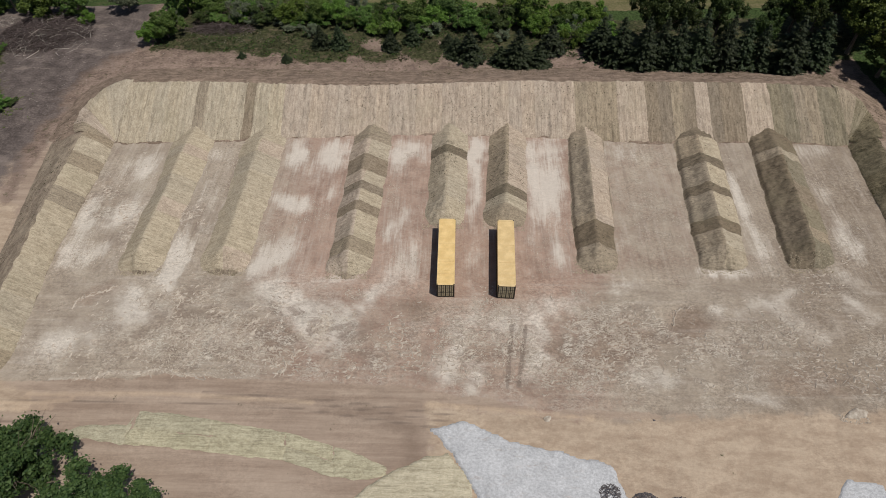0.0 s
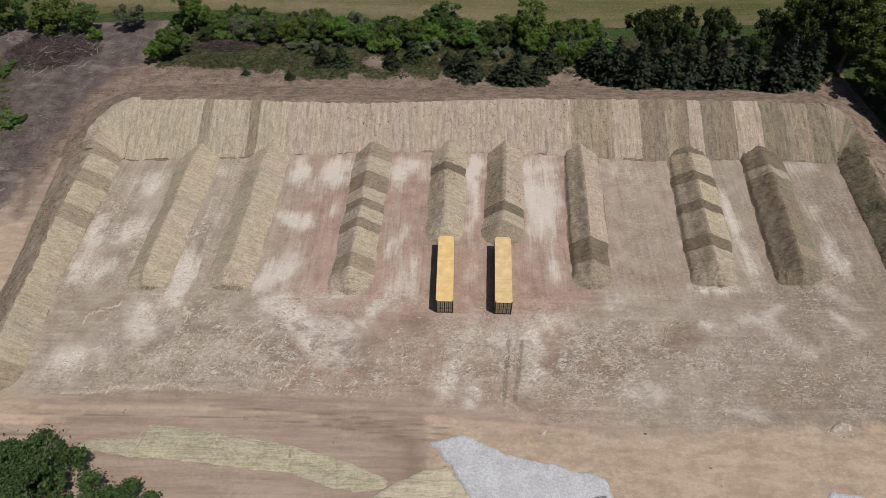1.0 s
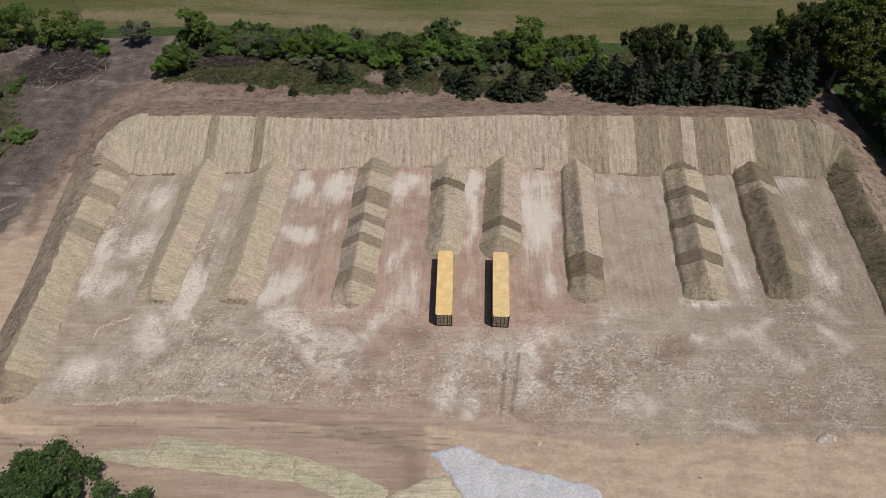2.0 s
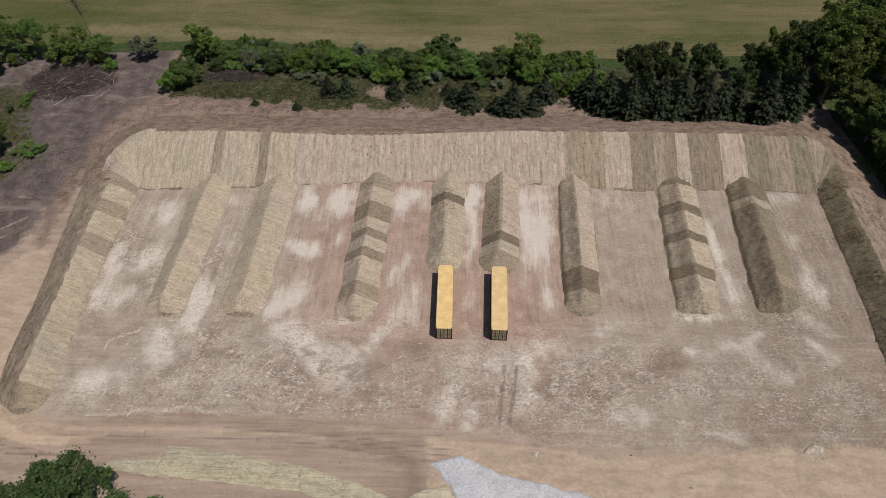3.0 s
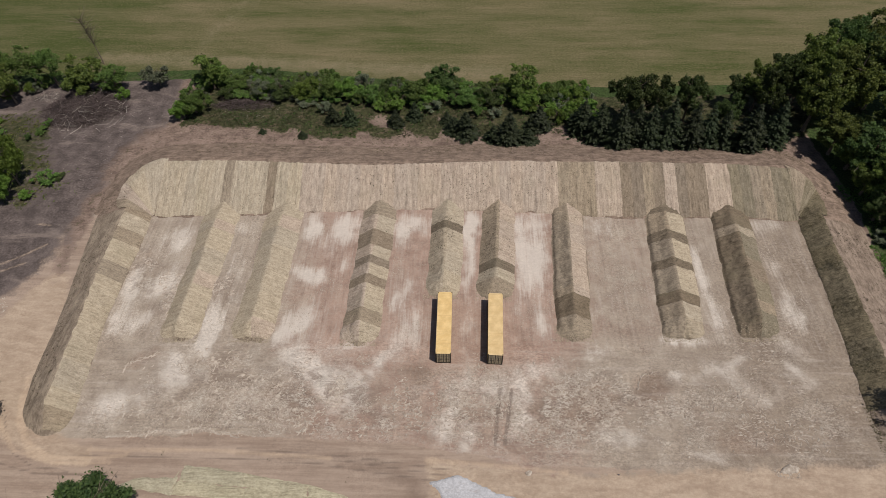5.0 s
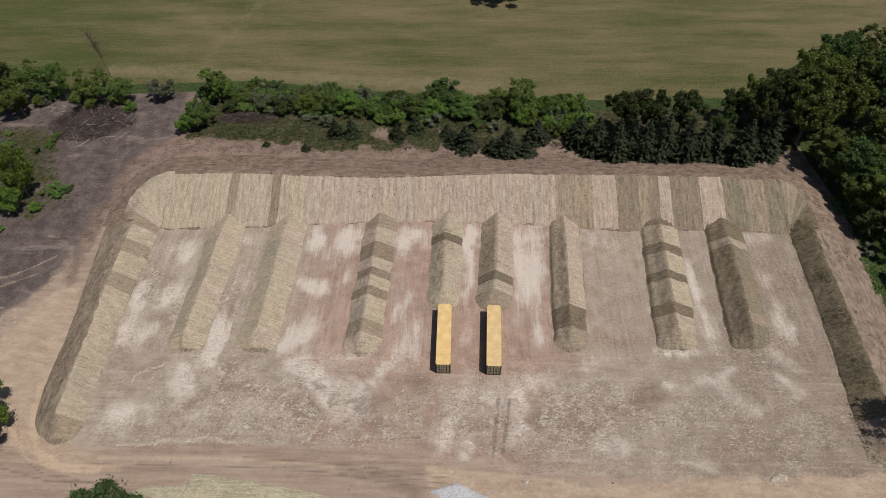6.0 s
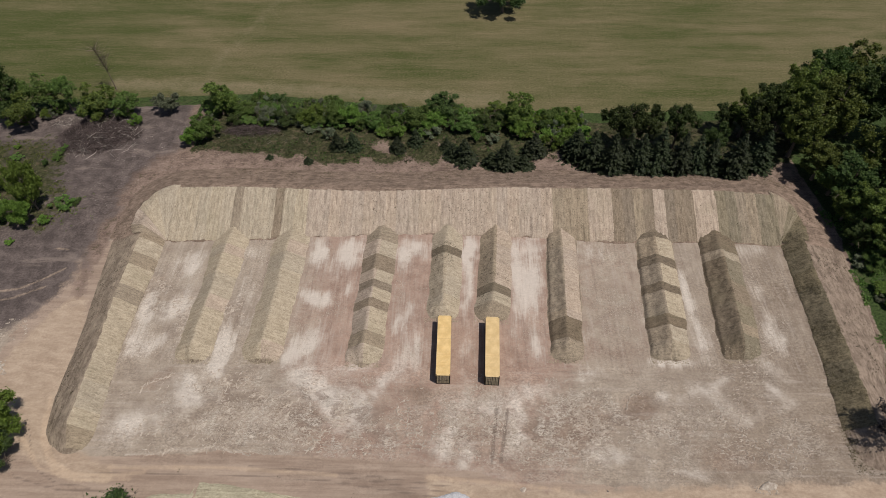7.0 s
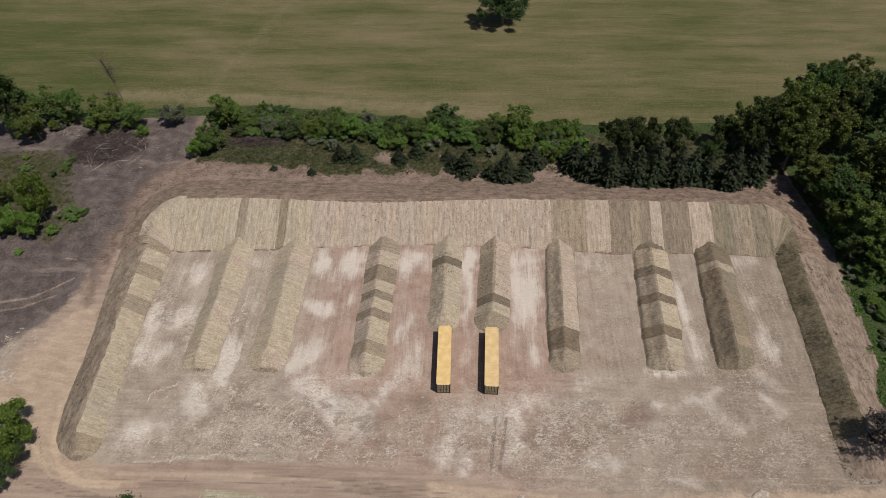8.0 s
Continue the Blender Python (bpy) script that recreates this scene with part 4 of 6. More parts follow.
def container():
    w, l, h = 1.22, 12.19, 2.9
    root = new("shipping_container")
    tagged(root, "long yellow steel shipping container on bare dirt before a berm", "shipping container", "pair of containers")
    bm = bmesh.new()
    wave_sheet(bm, (0.22, l - 0.22), lambda s, d, e: (-w + 0.05 + e * (2 * w - 0.1), s, h - 0.05 + d), 52, 0.028, True)
    part("roof", bm, M_ROOF, root, "sun-bleached yellow corrugated roof")
    for y in (1.9, 4.1, 7.3, 9.6):
        bm = bmesh.new()
        box(bm, -w + 0.1, w - 0.1, y - 0.015, y + 0.015, h - 0.03, h - 0.016)
        part("roof_seam", bm, M_SEAM, root)
    for y in (0.11, l - 0.11):
        bm = bmesh.new()
        box(bm, -w + 0.02, w - 0.02, y - 0.13, y + 0.13, h - 0.07, h - 0.012, 0.008)
        part("roof_header", bm, M_ROOF, root)
    for sx in (-1, 1):
        bm = bmesh.new()
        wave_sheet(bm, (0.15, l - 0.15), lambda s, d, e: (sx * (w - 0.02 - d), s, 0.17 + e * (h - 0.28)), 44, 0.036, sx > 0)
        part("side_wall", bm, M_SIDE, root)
        bm = bmesh.new()
        box(bm, sx * w - 0.05, sx * w + 0.05 - 0.05 * (1 + sx) + 0.05 * (1 - sx) - 0.05, 0.16, l - 0.16, 0.02, 0.19)
        part("bottom_rail", bm, M_DARKSTEEL, root)
        bm = bmesh.new()
        box(bm, min(sx * w, sx * (w - 0.07)), max(sx * w, sx * (w - 0.07)), 0.16, l - 0.16, h - 0.11, h - 0.015, 0.01)
        part("top_rail", bm, M_ROOF, root)
        for y in (0.08, l - 0.08):
            bm = bmesh.new()
            box(bm, min(sx * w, sx * (w - 0.14)), max(sx * w, sx * (w - 0.14)), y - 0.08, y + 0.08, 0.12, h - 0.12, 0.01)
            part("corner_post", bm, M_DARKSTEEL, root)
            for z in (0.06, h - 0.06):
                bm = bmesh.new()
                box(bm, min(sx * (w + 0.004), sx * (w - 0.16)), max(sx * (w + 0.004), sx * (w - 0.16)), y - 0.085, y + 0.085, z - 0.062, z + 0.062, 0.012)
                part("corner_casting", bm, M_DARKSTEEL, root)
    bm = bmesh.new()
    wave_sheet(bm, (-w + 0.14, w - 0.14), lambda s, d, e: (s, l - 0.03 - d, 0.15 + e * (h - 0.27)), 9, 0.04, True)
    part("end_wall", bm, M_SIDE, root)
    bm = bmesh.new()
    box(bm, -w + 0.03, w - 0.03, 0.1, l - 0.1, 0.12, 0.16)
    part("floor", bm, M_DARKSTEEL, root)
    for y in (0.05, l - 0.05):
        bm = bmesh.new()
        box(bm, -w + 0.16, w - 0.16, y - 0.05, y + 0.05, 0.02, 0.15)
        part("sill", bm, M_DARKSTEEL, root)
    for sx in (-1, 1):
        a, b = sorted((sx * 0.012, sx * (w - 0.15)))
        bm = bmesh.new()
        box(bm, a, b, 0.045, 0.085, 0.16, h - 0.13)
        door = part("door", bm, M_DARKSTEEL, root, "dark-framed steel cargo door")
        for k in range(2):
            for z0, z1 in ((0.22, 0.98), (1.06, 1.84), (1.92, 2.70)):
                px = a + 0.05 + k * (b - a) / 2
                bm = bmesh.new()
                box(bm, px, px + (b - a) / 2 - 0.11, 0.028, 0.05, z0, z1, 0.008)
                part("panel", bm, M_DOORPANEL, door)
        for k in (0.30, 0.78):
            bm = bmesh.new()
            x = a + (b - a) * k
            bmesh.ops.create_cone(bm, cap_ends=True, segments=10, radius1=0.024, radius2=0.024, depth=h - 0.24, matrix=Matrix.Translation((x, 0.0, h / 2)))
            rod = part("lock_rod", bm, M_DARKSTEEL, door)
            bm = bmesh.new()
            box(bm, x - 0.02, x + 0.36 * (1 if k < 0.5 else -1), -0.035, -0.015, 1.26, 1.31) if k < 0.5 else box(bm, x - 0.36, x + 0.02, -0.035, -0.015, 1.26, 1.31)
            part("handle", bm, M_DARKSTEEL, door)
        for z in (0.5, 1.2, 1.9, 2.5):
            bm = bmesh.new()
            xe = sx * (w - 0.12)
            box(bm, xe - 0.06, xe + 0.06, 0.0, 0.03, z - 0.06, z + 0.06, 0.008)
            part("hinge", bm, M_DARKSTEEL, door)
    return root


box_a = container()
box_a.matrix_basis = pose(0, 0, 0.0)
box_b = copy_thing(box_a, pose(8.30, -0.1, 0.0, 0, 0, -1.6))


# ---- plants ----
M_BARK = bark_material("bark", (0.085, 0.065, 0.05), (0.18, 0.145, 0.115))
M_DEADWOOD = bark_material("dead_branches", (0.055, 0.042, 0.040), (0.165, 0.130, 0.122))
M_GREYWOOD = bark_material("bleached_branches", (0.24, 0.21, 0.19), (0.50, 0.45, 0.40))
M_LEAF = leaf_material("leaves_mid_green", (0.045, 0.088, 0.019), (0.144, 0.216, 0.052))
M_LEAF_BRIGHT = leaf_material("leaves_bright_green", (0.062, 0.112, 0.018), (0.172, 0.262, 0.050))
M_LEAF_DARK = leaf_material("leaves_deep_green", (0.028, 0.052, 0.014), (0.088, 0.130, 0.036))
M_LEAF_GREY = leaf_material("leaves_grey_green", (0.085, 0.105, 0.062), (0.190, 0.215, 0.135))
M_LEAF_ROAD = leaf_material("leaves_roadside", (0.026, 0.050, 0.016), (0.080, 0.118, 0.036))
M_LEAF_DULL = leaf_material("leaves_dull_olive", (0.040, 0.047, 0.021), (0.092, 0.096, 0.045))
M_LEAF_OLIVE = leaf_material("leaves_dry_olive", (0.085, 0.080, 0.038), (0.16, 0.145, 0.075))
M_NEEDLE = leaf_material("conifer_needles", (0.010, 0.018, 0.007), (0.042, 0.056, 0.022), 0.1)
M_LEAF_WOOD = leaf_material("leaves_woodland", (0.044, 0.070, 0.015), (0.156, 0.200, 0.043))
M_LEAF_LIME = leaf_material("leaves_yellow_green", (0.085, 0.115, 0.026), (0.175, 0.215, 0.058))
M_LEAF_SHADE = leaf_material("leaves_shady_green", (0.022, 0.038, 0.011), (0.074, 0.100, 0.028))
M_LEAF_PURPLE = leaf_material("leaves_dark_purple", (0.014, 0.012, 0.013), (0.050, 0.042, 0.044), 0.1)


def cards(name, P, D, S, material, ratio=0.62, seed=0):
    """Small two-sided leaf sprays: centre P, facing D, size S; each a three-cornered spray."""
    r = np.random.RandomState(seed)
    n = len(P)
    D = D / np.linalg.norm(D, axis=1, keepdims=True)
    up = r.normal(size=(n, 3))
    A = np.cross(D, up)
    A /= np.linalg.norm(A, axis=1, keepdims=True) + 1e-9
    B = np.cross(D, A)
    S = S[:, None]
    fold = D * S * 0.22
    tip = r.uniform(-0.4, 0.4, (n, 1))
    V = np.stack([P - A * S - B * S * ratio * 0.6, P + A * S * 0.9 - B * S * ratio * 0.6 - fold, P + A * S * tip + B * S * ratio * 1.5], 1).reshape(-1, 3)
    F = np.arange(n * 3).reshape(-1, 3)
    me = bpy.data.meshes.new(name)
    me.vertices.add(len(V)), me.loops.add(F.size), me.polygons.add(len(F))
    me.vertices.foreach_set("co", V.ravel())
    me.loops.foreach_set("vertex_index", F.ravel().astype(np.int32))
    me.polygons.foreach_set("loop_start", np.arange(0, F.size, 3, dtype=np.int32))
    me.update(calc_edges=True)
    me.materials.append(material)
    return me


def tubes(name, sticks, material, sides=4):
    """Tapered sticks: each a list of (point, radius)."""
    V, F = [], []
    for stick in sticks:
        base = len(V)
        for k, (p, r) in enumerate(stick):
            p = Vector(p)
            q = Vector(stick[min(k + 1, len(stick) - 1)][0]) - Vector(stick[max(k - 1, 0)][0])
            q = q.normalized() if q.length > 1e-6 else Vector((0, 0, 1))
            a = q.orthogonal().normalized()
            b = q.cross(a)
            V += [p + (a * math.cos(2 * math.pi * i / sides) + b * math.sin(2 * math.pi * i / sides)) * r for i in range(sides)]
        for k in range(len(stick) - 1):
            for i in range(sides):
                j = (i + 1) % sides
                F.append((base + k * sides + i, base + k * sides + j, base + (k + 1) * sides + j, base + (k + 1) * sides + i))
    me = bpy.data.meshes.new(name)
    me.from_pydata([tuple(v) for v in V], [], F)
    me.polygons.foreach_set("use_smooth", [True] * len(F))
    me.materials.append(material)
    return me


def limbs(r, height, radius, low, count, wide):
    """A forked trunk with limbs that reach into the crown."""
    lean = r.normal(size=2) * 0.06 * height
    spine = [(np.array([lean[0] * s * s, lean[1] * s * s, height * 0.85 * s]), radius * (1 - 0.85 * s)) for s in np.linspace(0, 1, 7)]
    spine[0] = (spine[0][0] - [0, 0, 0.3], radius * 1.35)
    out = [spine]
    for i in range(count):
        s = r.uniform(low, 0.85)
        start = np.array([lean[0] * s * s, lean[1] * s * s, height * 0.85 * s])
        a = r.uniform(0, 2 * math.pi)
        reach = wide * r.uniform(0.5, 0.9) * (1.15 - s * 0.6)
        end = start + [math.cos(a) * reach, math.sin(a) * reach, reach * r.uniform(0.35, 0.9)]
        midp = (start + end) / 2 + [0, 0, -0.08 * reach]
        rr = radius * (1 - 0.8 * s) * 0.55
        out.append([(start, rr), (midp, rr * 0.7), (end, rr * 0.25)])
        for k in range(2):
            tip = end + r.normal(size=3) * reach * 0.25
            out.append([(midp, rr * 0.5), ((midp + tip) / 2 + r.normal(size=3) * 0.05 * reach, rr * 0.35), (tip, rr * 0.12)])
    return out


def broadleaf(seed, height, wide, leaves, size, material, low=0.15, name="broadleaf_tree", clumps=170, lobes=(0.10, 0.19)):
    """A tree with an uneven crown of leaf clumps of different sizes, with gaps between."""
    r = np.random.RandomState(seed)
    root = new(name)
    me = tubes("trunk", limbs(r, height, 0.022 * height + 0.04, low + 0.08, 9, wide / 2), M_BARK, 6)
    put("trunk", me, root)
    C, R = [], []
    mid_z = height * (low + 1) / 2
    while len(C) < clumps:
        # a lobe of the crown on an uneven shell, then its leaf clumps on the lobe's outer side
        d = r.normal(size=3)
        d /= np.linalg.norm(d)
        d[2] = d[2] * 0.9 + 0.15
        q = r.uniform(0.25, 0.95 - lobes[1] * 0.7)
        bulge = 0.74 + 0.5 * vnoise(np.array([d[0] * 1.7 + seed]), np.array([d[2] * 1.7 + d[1] * 1.3]), seed)[0]
        c = np.array([d[0] * wide / 2 * q * bulge, d[1] * wide / 2 * q * bulge, mid_z + d[2] * height * (1 - low) / 2 * q * min(1.05, bulge)])
        lobe = wide * r.uniform(*lobes)
        for i in range(9):
            e = r.normal(size=3) + d * 0.7
            e /= np.linalg.norm(e)
            p = c + e * lobe * r.uniform(0.55, 1.0) * [1, 1, min(1.0, height / wide)]
            if p[2] > low * height * 0.8:
                C.append(p)
                R.append(wide * r.uniform(0.028, 0.066) * (60 / clumps) ** 0.1)
    C, R = np.array(C), np.array(R)
    k = r.choice(len(C), leaves, p=R ** 2 / (R ** 2).sum())
    d = r.normal(size=(leaves, 3))
    d /= np.linalg.norm(d, axis=1, keepdims=True)
    d[:, 2] = np.where((d[:, 2] < -0.3) & (r.rand(leaves) < 0.6), -d[:, 2], d[:, 2])
    P = C[k] + d * R[k, None] * r.uniform(0.3, 1.15, size=(leaves, 1)) * [1, 1, 0.9] + r.normal(size=(leaves, 3)) * R[k, None] * np.where(r.rand(leaves, 1) < 0.35, 0.55, 0.15)
    P[:, 2] = np.maximum(P[:, 2], 0.08)
    face = d * 0.8 + [0, 0, 0.45] + r.normal(size=(leaves, 3)) * 0.9
    S = size * r.uniform(0.45, 1.3, leaves)
    put("crown", cards("crown", P, face, S, material, seed=seed + 1), root)
    return root


def conifer(seed, height, wide, rows, material=None, name="conifer"):
    """A spruce-like tree: whorls of drooping boughs, each a fan of needle sprays, ragged towards the top."""
    r = np.random.RandomState(seed)
    root = new(name)
    put("trunk", tubes("trunk", [[((0, 0, -0.3), height * 0.022 + 0.03), ((0, 0, height * 0.5), height * 0.013), ((0, 0, height * 0.98), 0.012)]], M_BARK, 6), root)
    P, D, S = [], [], []
    for i in range(rows):
        s = i / rows
        z = height * (0.03 + 0.95 * s)
        reach = wide / 2 * 1.2 * (1 - s) ** 0.92 * (0.74 + 0.5 * r.rand()) + 0.06
        for b in range(int(7 + 9 * (1 - s))):
            a = r.uniform(0, 2 * math.pi)
            ln = reach * r.uniform(0.78, 1.06)
            steps = max(3, int(ln / 0.26))
            for t in np.linspace(0.25, 1, steps):
                for side in (-1, 0, 1):
                    off = side * 0.22 * ln * (1.05 - t) + r.normal() * 0.05
                    x, y = ln * t, off
                    P.append((math.cos(a) * x - math.sin(a) * y, math.sin(a) * x + math.cos(a) * y, z - 0.20 * ln * t * t + 0.05 * r.normal() + 0.10 * ln * t ** 4))
                    D.append((math.cos(a) * 0.5 + 0.5 * r.normal(), math.sin(a) * 0.5 + 0.5 * r.normal(), 1.0))
                    S.append(r.uniform(0.17, 0.30) * (0.7 + 0.4 * (1 - s)))
    P = np.array(P)
    P[:, 2] = np.maximum(P[:, 2], 0.06)
    put("crown", cards("crown", P, np.array(D), np.array(S), material or M_NEEDLE, 0.5, seed), root)
    return root


def retire(ob):
    """Takes a pattern plant out once its copies stand."""
    for o in (*ob.children_recursive, ob):
        bpy.data.objects.remove(o)


def plant(patterns, rows, label, category, group, base_h, base_w):
    """Stands copies of the patterns at rows of (x, y, height, width)."""
    for i, (x, y, h, w) in enumerate(rows):
        p = patterns[i % len(patterns)]
        k = rng.uniform(0, 360)
        m = pose(x, y, max(float(ground_z(x, y)), float(berms(x, y))) - 0.05, 0, 0, k) @ Matrix.Diagonal((w / base_w, w / base_w, h / base_h, 1))
        tagged(copy_thing(p, m), label, category, group)


low_bush = [broadleaf(10 + i, 6.0, 8.0, 19000, 0.155, mat_, 0.0, "bush", 330, (0.05, 0.12)) for i, mat_ in enumerate((M_LEAF, M_LEAF_BRIGHT, M_LEAF, M_LEAF_DARK, M_LEAF_BRIGHT))]
grey_bush = [broadleaf(20, 6.0, 8.0, 12000, 0.16, M_LEAF_GREY, 0.0, "bush", 200, (0.06, 0.13))]
mid_tree = [broadleaf(30 + i, 11.0, 9.0, 16000, 0.20, mat_, 0.08) for i, mat_ in enumerate((M_LEAF_WOOD, M_LEAF_DARK))]
shade_tree = [broadleaf(36 + i, 11.0, 9.0, 16000, 0.19, M_LEAF_SHADE, 0.08, clumps=260, lobes=(0.07, 0.15)) for i in range(2)]
tall_tree = [broadleaf(40 + i, 20.0, 13.0, 28000, 0.26, mat_, 0.10, clumps=520, lobes=(0.07, 0.15)) for i, mat_ in enumerate((M_LEAF_WOOD, M_LEAF_DARK, M_LEAF_WOOD))]
spruce = [conifer(50 + i, 13.0, 6.2, 34) for i in range(3)]
young = [conifer(60 + i, 5.0, 3.8, 30) for i in range(2)]
thin_tree = [broadleaf(70 + i, 11.0, 9.5, 7500, 0.18, M_LEAF, 0.2) for i in range(2)]

plant(low_bush, [(-60.5, 66.5, 6.0, 8), (-62.7, 64.5, 4.6, 6), (-53.8, 76, 4.4, 7.4), (-41, 73.5, 4.5, 8), (-35, 73.0, 5.2, 8), (-29.8, 73, 5.4, 8), (-24.7, 72.5, 5.2, 8), (-19.6, 72, 4.6, 7.5), (-14.8, 74.5, 4.2, 7)],
      "leafy green hedgerow bush along the field edge", "bush", "hedgerow bushes", 6, 8)
plant(low_bush, [(-8.8, 72.5, 5.6, 8.6), (-4.4, 71.5, 4.6, 7.4), (4.2, 71.5, 4.8, 9), (9.9, 72.5, 4.8, 9), (17.6, 69.5, 5.2, 7.4), (24.4, 74, 4.4, 8), (29, 71, 4.6, 7.4), (-30, 78, 3.6, 8), (-45, 78.5, 3.4, 8), (12, 77, 3.4, 8), (27, 76, 3.2, 7)],
      "leafy green hedgerow bush along the field edge", "bush", "hedgerow bushes", 6, 8)
plant(grey_bush, [(-72.9, 77.5, 5.2, 8), (-46.9, 73.5, 4.6, 7), (-30, 67, 3.0, 4), (-22, 75.5, 4.6, 6)], "silvery grey-green bush at the field edge", "bush", "hedgerow bushes", 6, 8)
plant(mid_tree, [(-59, 76.5, 8.6, 9), (-1.7, 76.5, 6.4, 10), (16.4, 73, 8.6, 9)], "broadleaf tree in full green leaf, in the hedgerow", "tree", "hedgerow trees", 11, 9)
plant(shade_tree, [(40.1, 64, 14.5, 10.5), (46.3, 64.1, 12, 8.5), (53.2, 64.3, 13.5, 8.5), (61.3, 61.2, 9.5, 7), (66.9, 69.6, 9.5, 8.5), (71.2, 66.8, 12.5, 10)],
      "shady broadleaf tree rising behind the spruces", "tree", "hedgerow trees", 11, 9)
plant(thin_tree, [(-110.7, 77.5, 10, 9), (-104.9, 78.3, 10, 10), (-99.2, 77.7, 10, 9), (-82.6, 75, 7.5, 9)], "thin-leaved tree showing its pale limbs", "tree", "hedgerow trees", 11, 9.5)
plant(mid_tree, [(-89.1, 74.5, 9, 11), (-112.4, 73.2, 17, 13), (-104, 45, 10, 9), (-103, 36, 9, 8), (-106, 70, 9, 9)], "broadleaf tree in full leaf on cleared ground", "tree", "trees on the cleared side", 11, 9)
plant(young, [(-27.2, 63.1, 5.0, 3.5), (-23.4, 63.2, 5.0, 3.5), (-12.7, 62.5, 4.4, 3.4), (-8.4, 65.2, 4.6, 3.4), (-0.9, 63.6, 3, 3), (-43, 59.1, 1.4, 1.6), (-33.5, 57.7, 1.9, 2), (3.3, 59, 6.5, 5.2), (20, 62.1, 6, 5.4), (17.2, 57, 3.8, 4), (9.6, 57.5, 4, 4), (0.8, 60.5, 4, 4)],
      "small dark evergreen on the weedy bank", "conifer", "young evergreens", 5, 3.8)
plant(spruce, [(12.9, 56.8, 8.2, 6.6), (29.5, 60.6, 8.6, 6.8), (32.8, 58.2, 10, 6.8), (36.6, 55.2, 11.5, 6.6), (40.2, 56.2, 11, 6.2), (42.8, 55.2, 11.5, 6.2), (46.8, 55.4, 13, 7.2), (51.7, 55, 12, 6.6), (55.5, 56, 11, 6), (58.8, 55.6, 10, 6), (63.6, 54, 12.2, 7.6), (70.7, 57.4, 11, 6.2)],
      "dark spruce in the dense row behind the bank", "conifer", "row of spruces", 13, 6.2)
plant(tall_tree, [(70.2, 69.0, 13.6, 8.5), (75.2, 69.5, 15.6, 10), (80, 71.5, 17.5, 11), (85.5, 74.5, 18.5, 12), (91, 79, 19, 12), (79.5, 61.6, 17, 11.5), (87.6, 66, 20, 13), (96.2, 70, 21, 14), (105, 68, 21, 14), (82.0, 53.5, 11.5, 10), (84.8, 45.5, 12.5, 11), (92, 50, 18, 13), (85.4, 37.5, 13, 10.5), (93, 40, 17, 12.5), (86.5, 30.5, 10, 9), (83.2, 40.5, 8, 7.5), (82.8, 33.5, 6.5, 6.5), (83.6, 48.5, 8.5, 8), (104, 56, 19, 13), (112, 46, 20, 14), (98, 82, 18, 13)],
      "tall broadleaf woodland tree in dense dark leaf", "tree", "woodland trees", 20, 13)
plant(low_bush, [(84.5, 28, 3.6, 6.5), (88, 20, 4.0, 7), (83.5, 18, 2.4, 5), (86, 10, 3.6, 7), (90, 29, 5, 8), (82.5, 9, 2.2, 4.5)], "rank green shrub at the wood's edge", "bush", "wood-edge shrubs", 6, 8)
roadside = [broadleaf(80 + i, 6.0, 8.0, 30000, 0.125, M_LEAF_ROAD, 0.0, "bush", 330, (0.06, 0.13)) for i in range(2)]
plant(roadside, [(15.0, 131.5, 14.5, 18.5)], "lone round-crowned tree standing in the hay field", "tree", "field tree", 6, 8)
purple = [broadleaf(88, 11.0, 9.0, 5200, 0.17, M_LEAF_PURPLE, 0.06, "broadleaf_tree", 240)]
plant(purple, [(71.0, -8.2, 7.0, 10.0)], "dark purple-leaved tree beside the end of the low bank", "tree", "roadside trees", 11, 9)
plant(roadside, [(-46.4, -27.0, 9.2, 14.2), (-36, -30.0, 7.6, 13), (-54, -30, 8.6, 12), (-69.4, -15.9, 7.4, 9)], "dense round leafy tree beside the haul road", "tree", "roadside trees", 6, 8)
scrub = [broadleaf(90 + i, 3.0, 5.0, 4200, 0.150, mat_, 0.0, "bush", 150, (0.06, 0.13)) for i, mat_ in enumerate((M_LEAF, M_LEAF_DARK, M_LEAF_BRIGHT, M_LEAF, M_LEAF_GREY, M_LEAF_BRIGHT, M_LEAF))]
fill = []
for i in range(120):
    x = rng.uniform(-64, 34)
    edge_y = float(line_at(x, [(-64, 66), (-50, 72), (-20, 68), (4, 66.5), (27, 62), (36, 58)]))
    fill.append((x, rng.uniform(edge_y + 0.5, float(line_at(x, FIELD_EDGE)) - 2.5), rng.uniform(1.8, 3.8), rng.uniform(3.6, 6.4)))
plant(scrub, fill[:60], "tangled low shrub filling the hedgerow", "bush", "hedgerow scrub", 3, 5)
plant(scrub, fill[60:], "tangled low shrub filling the hedgerow", "bush", "hedgerow scrub", 3, 5)
plant(scrub, [(rng.uniform(-118, -74), rng.uniform(72, 80), rng.uniform(1.5, 4), rng.uniform(3, 6)) for i in range(18)], "tangled low shrub under the thin trees", "bush", "hedgerow scrub", 3, 5)
plant(scrub, [(rng.uniform(81, 96), rng.uniform(-4, 34), rng.uniform(0.8, 2.4), rng.uniform(2.5, 5)) for i in range(48)], "low green scrub at the wood's edge", "bush", "wood-edge scrub", 3, 5)
plant(scrub, [(-85.2, 42.0, 1.8, 5.5), (-82.8, 43, 0.9, 3.6), (-87.0, 37.2, 2.0, 4.0)], "sprawling weedy bush on cleared soil", "bush", "clearing scrub", 3, 5)
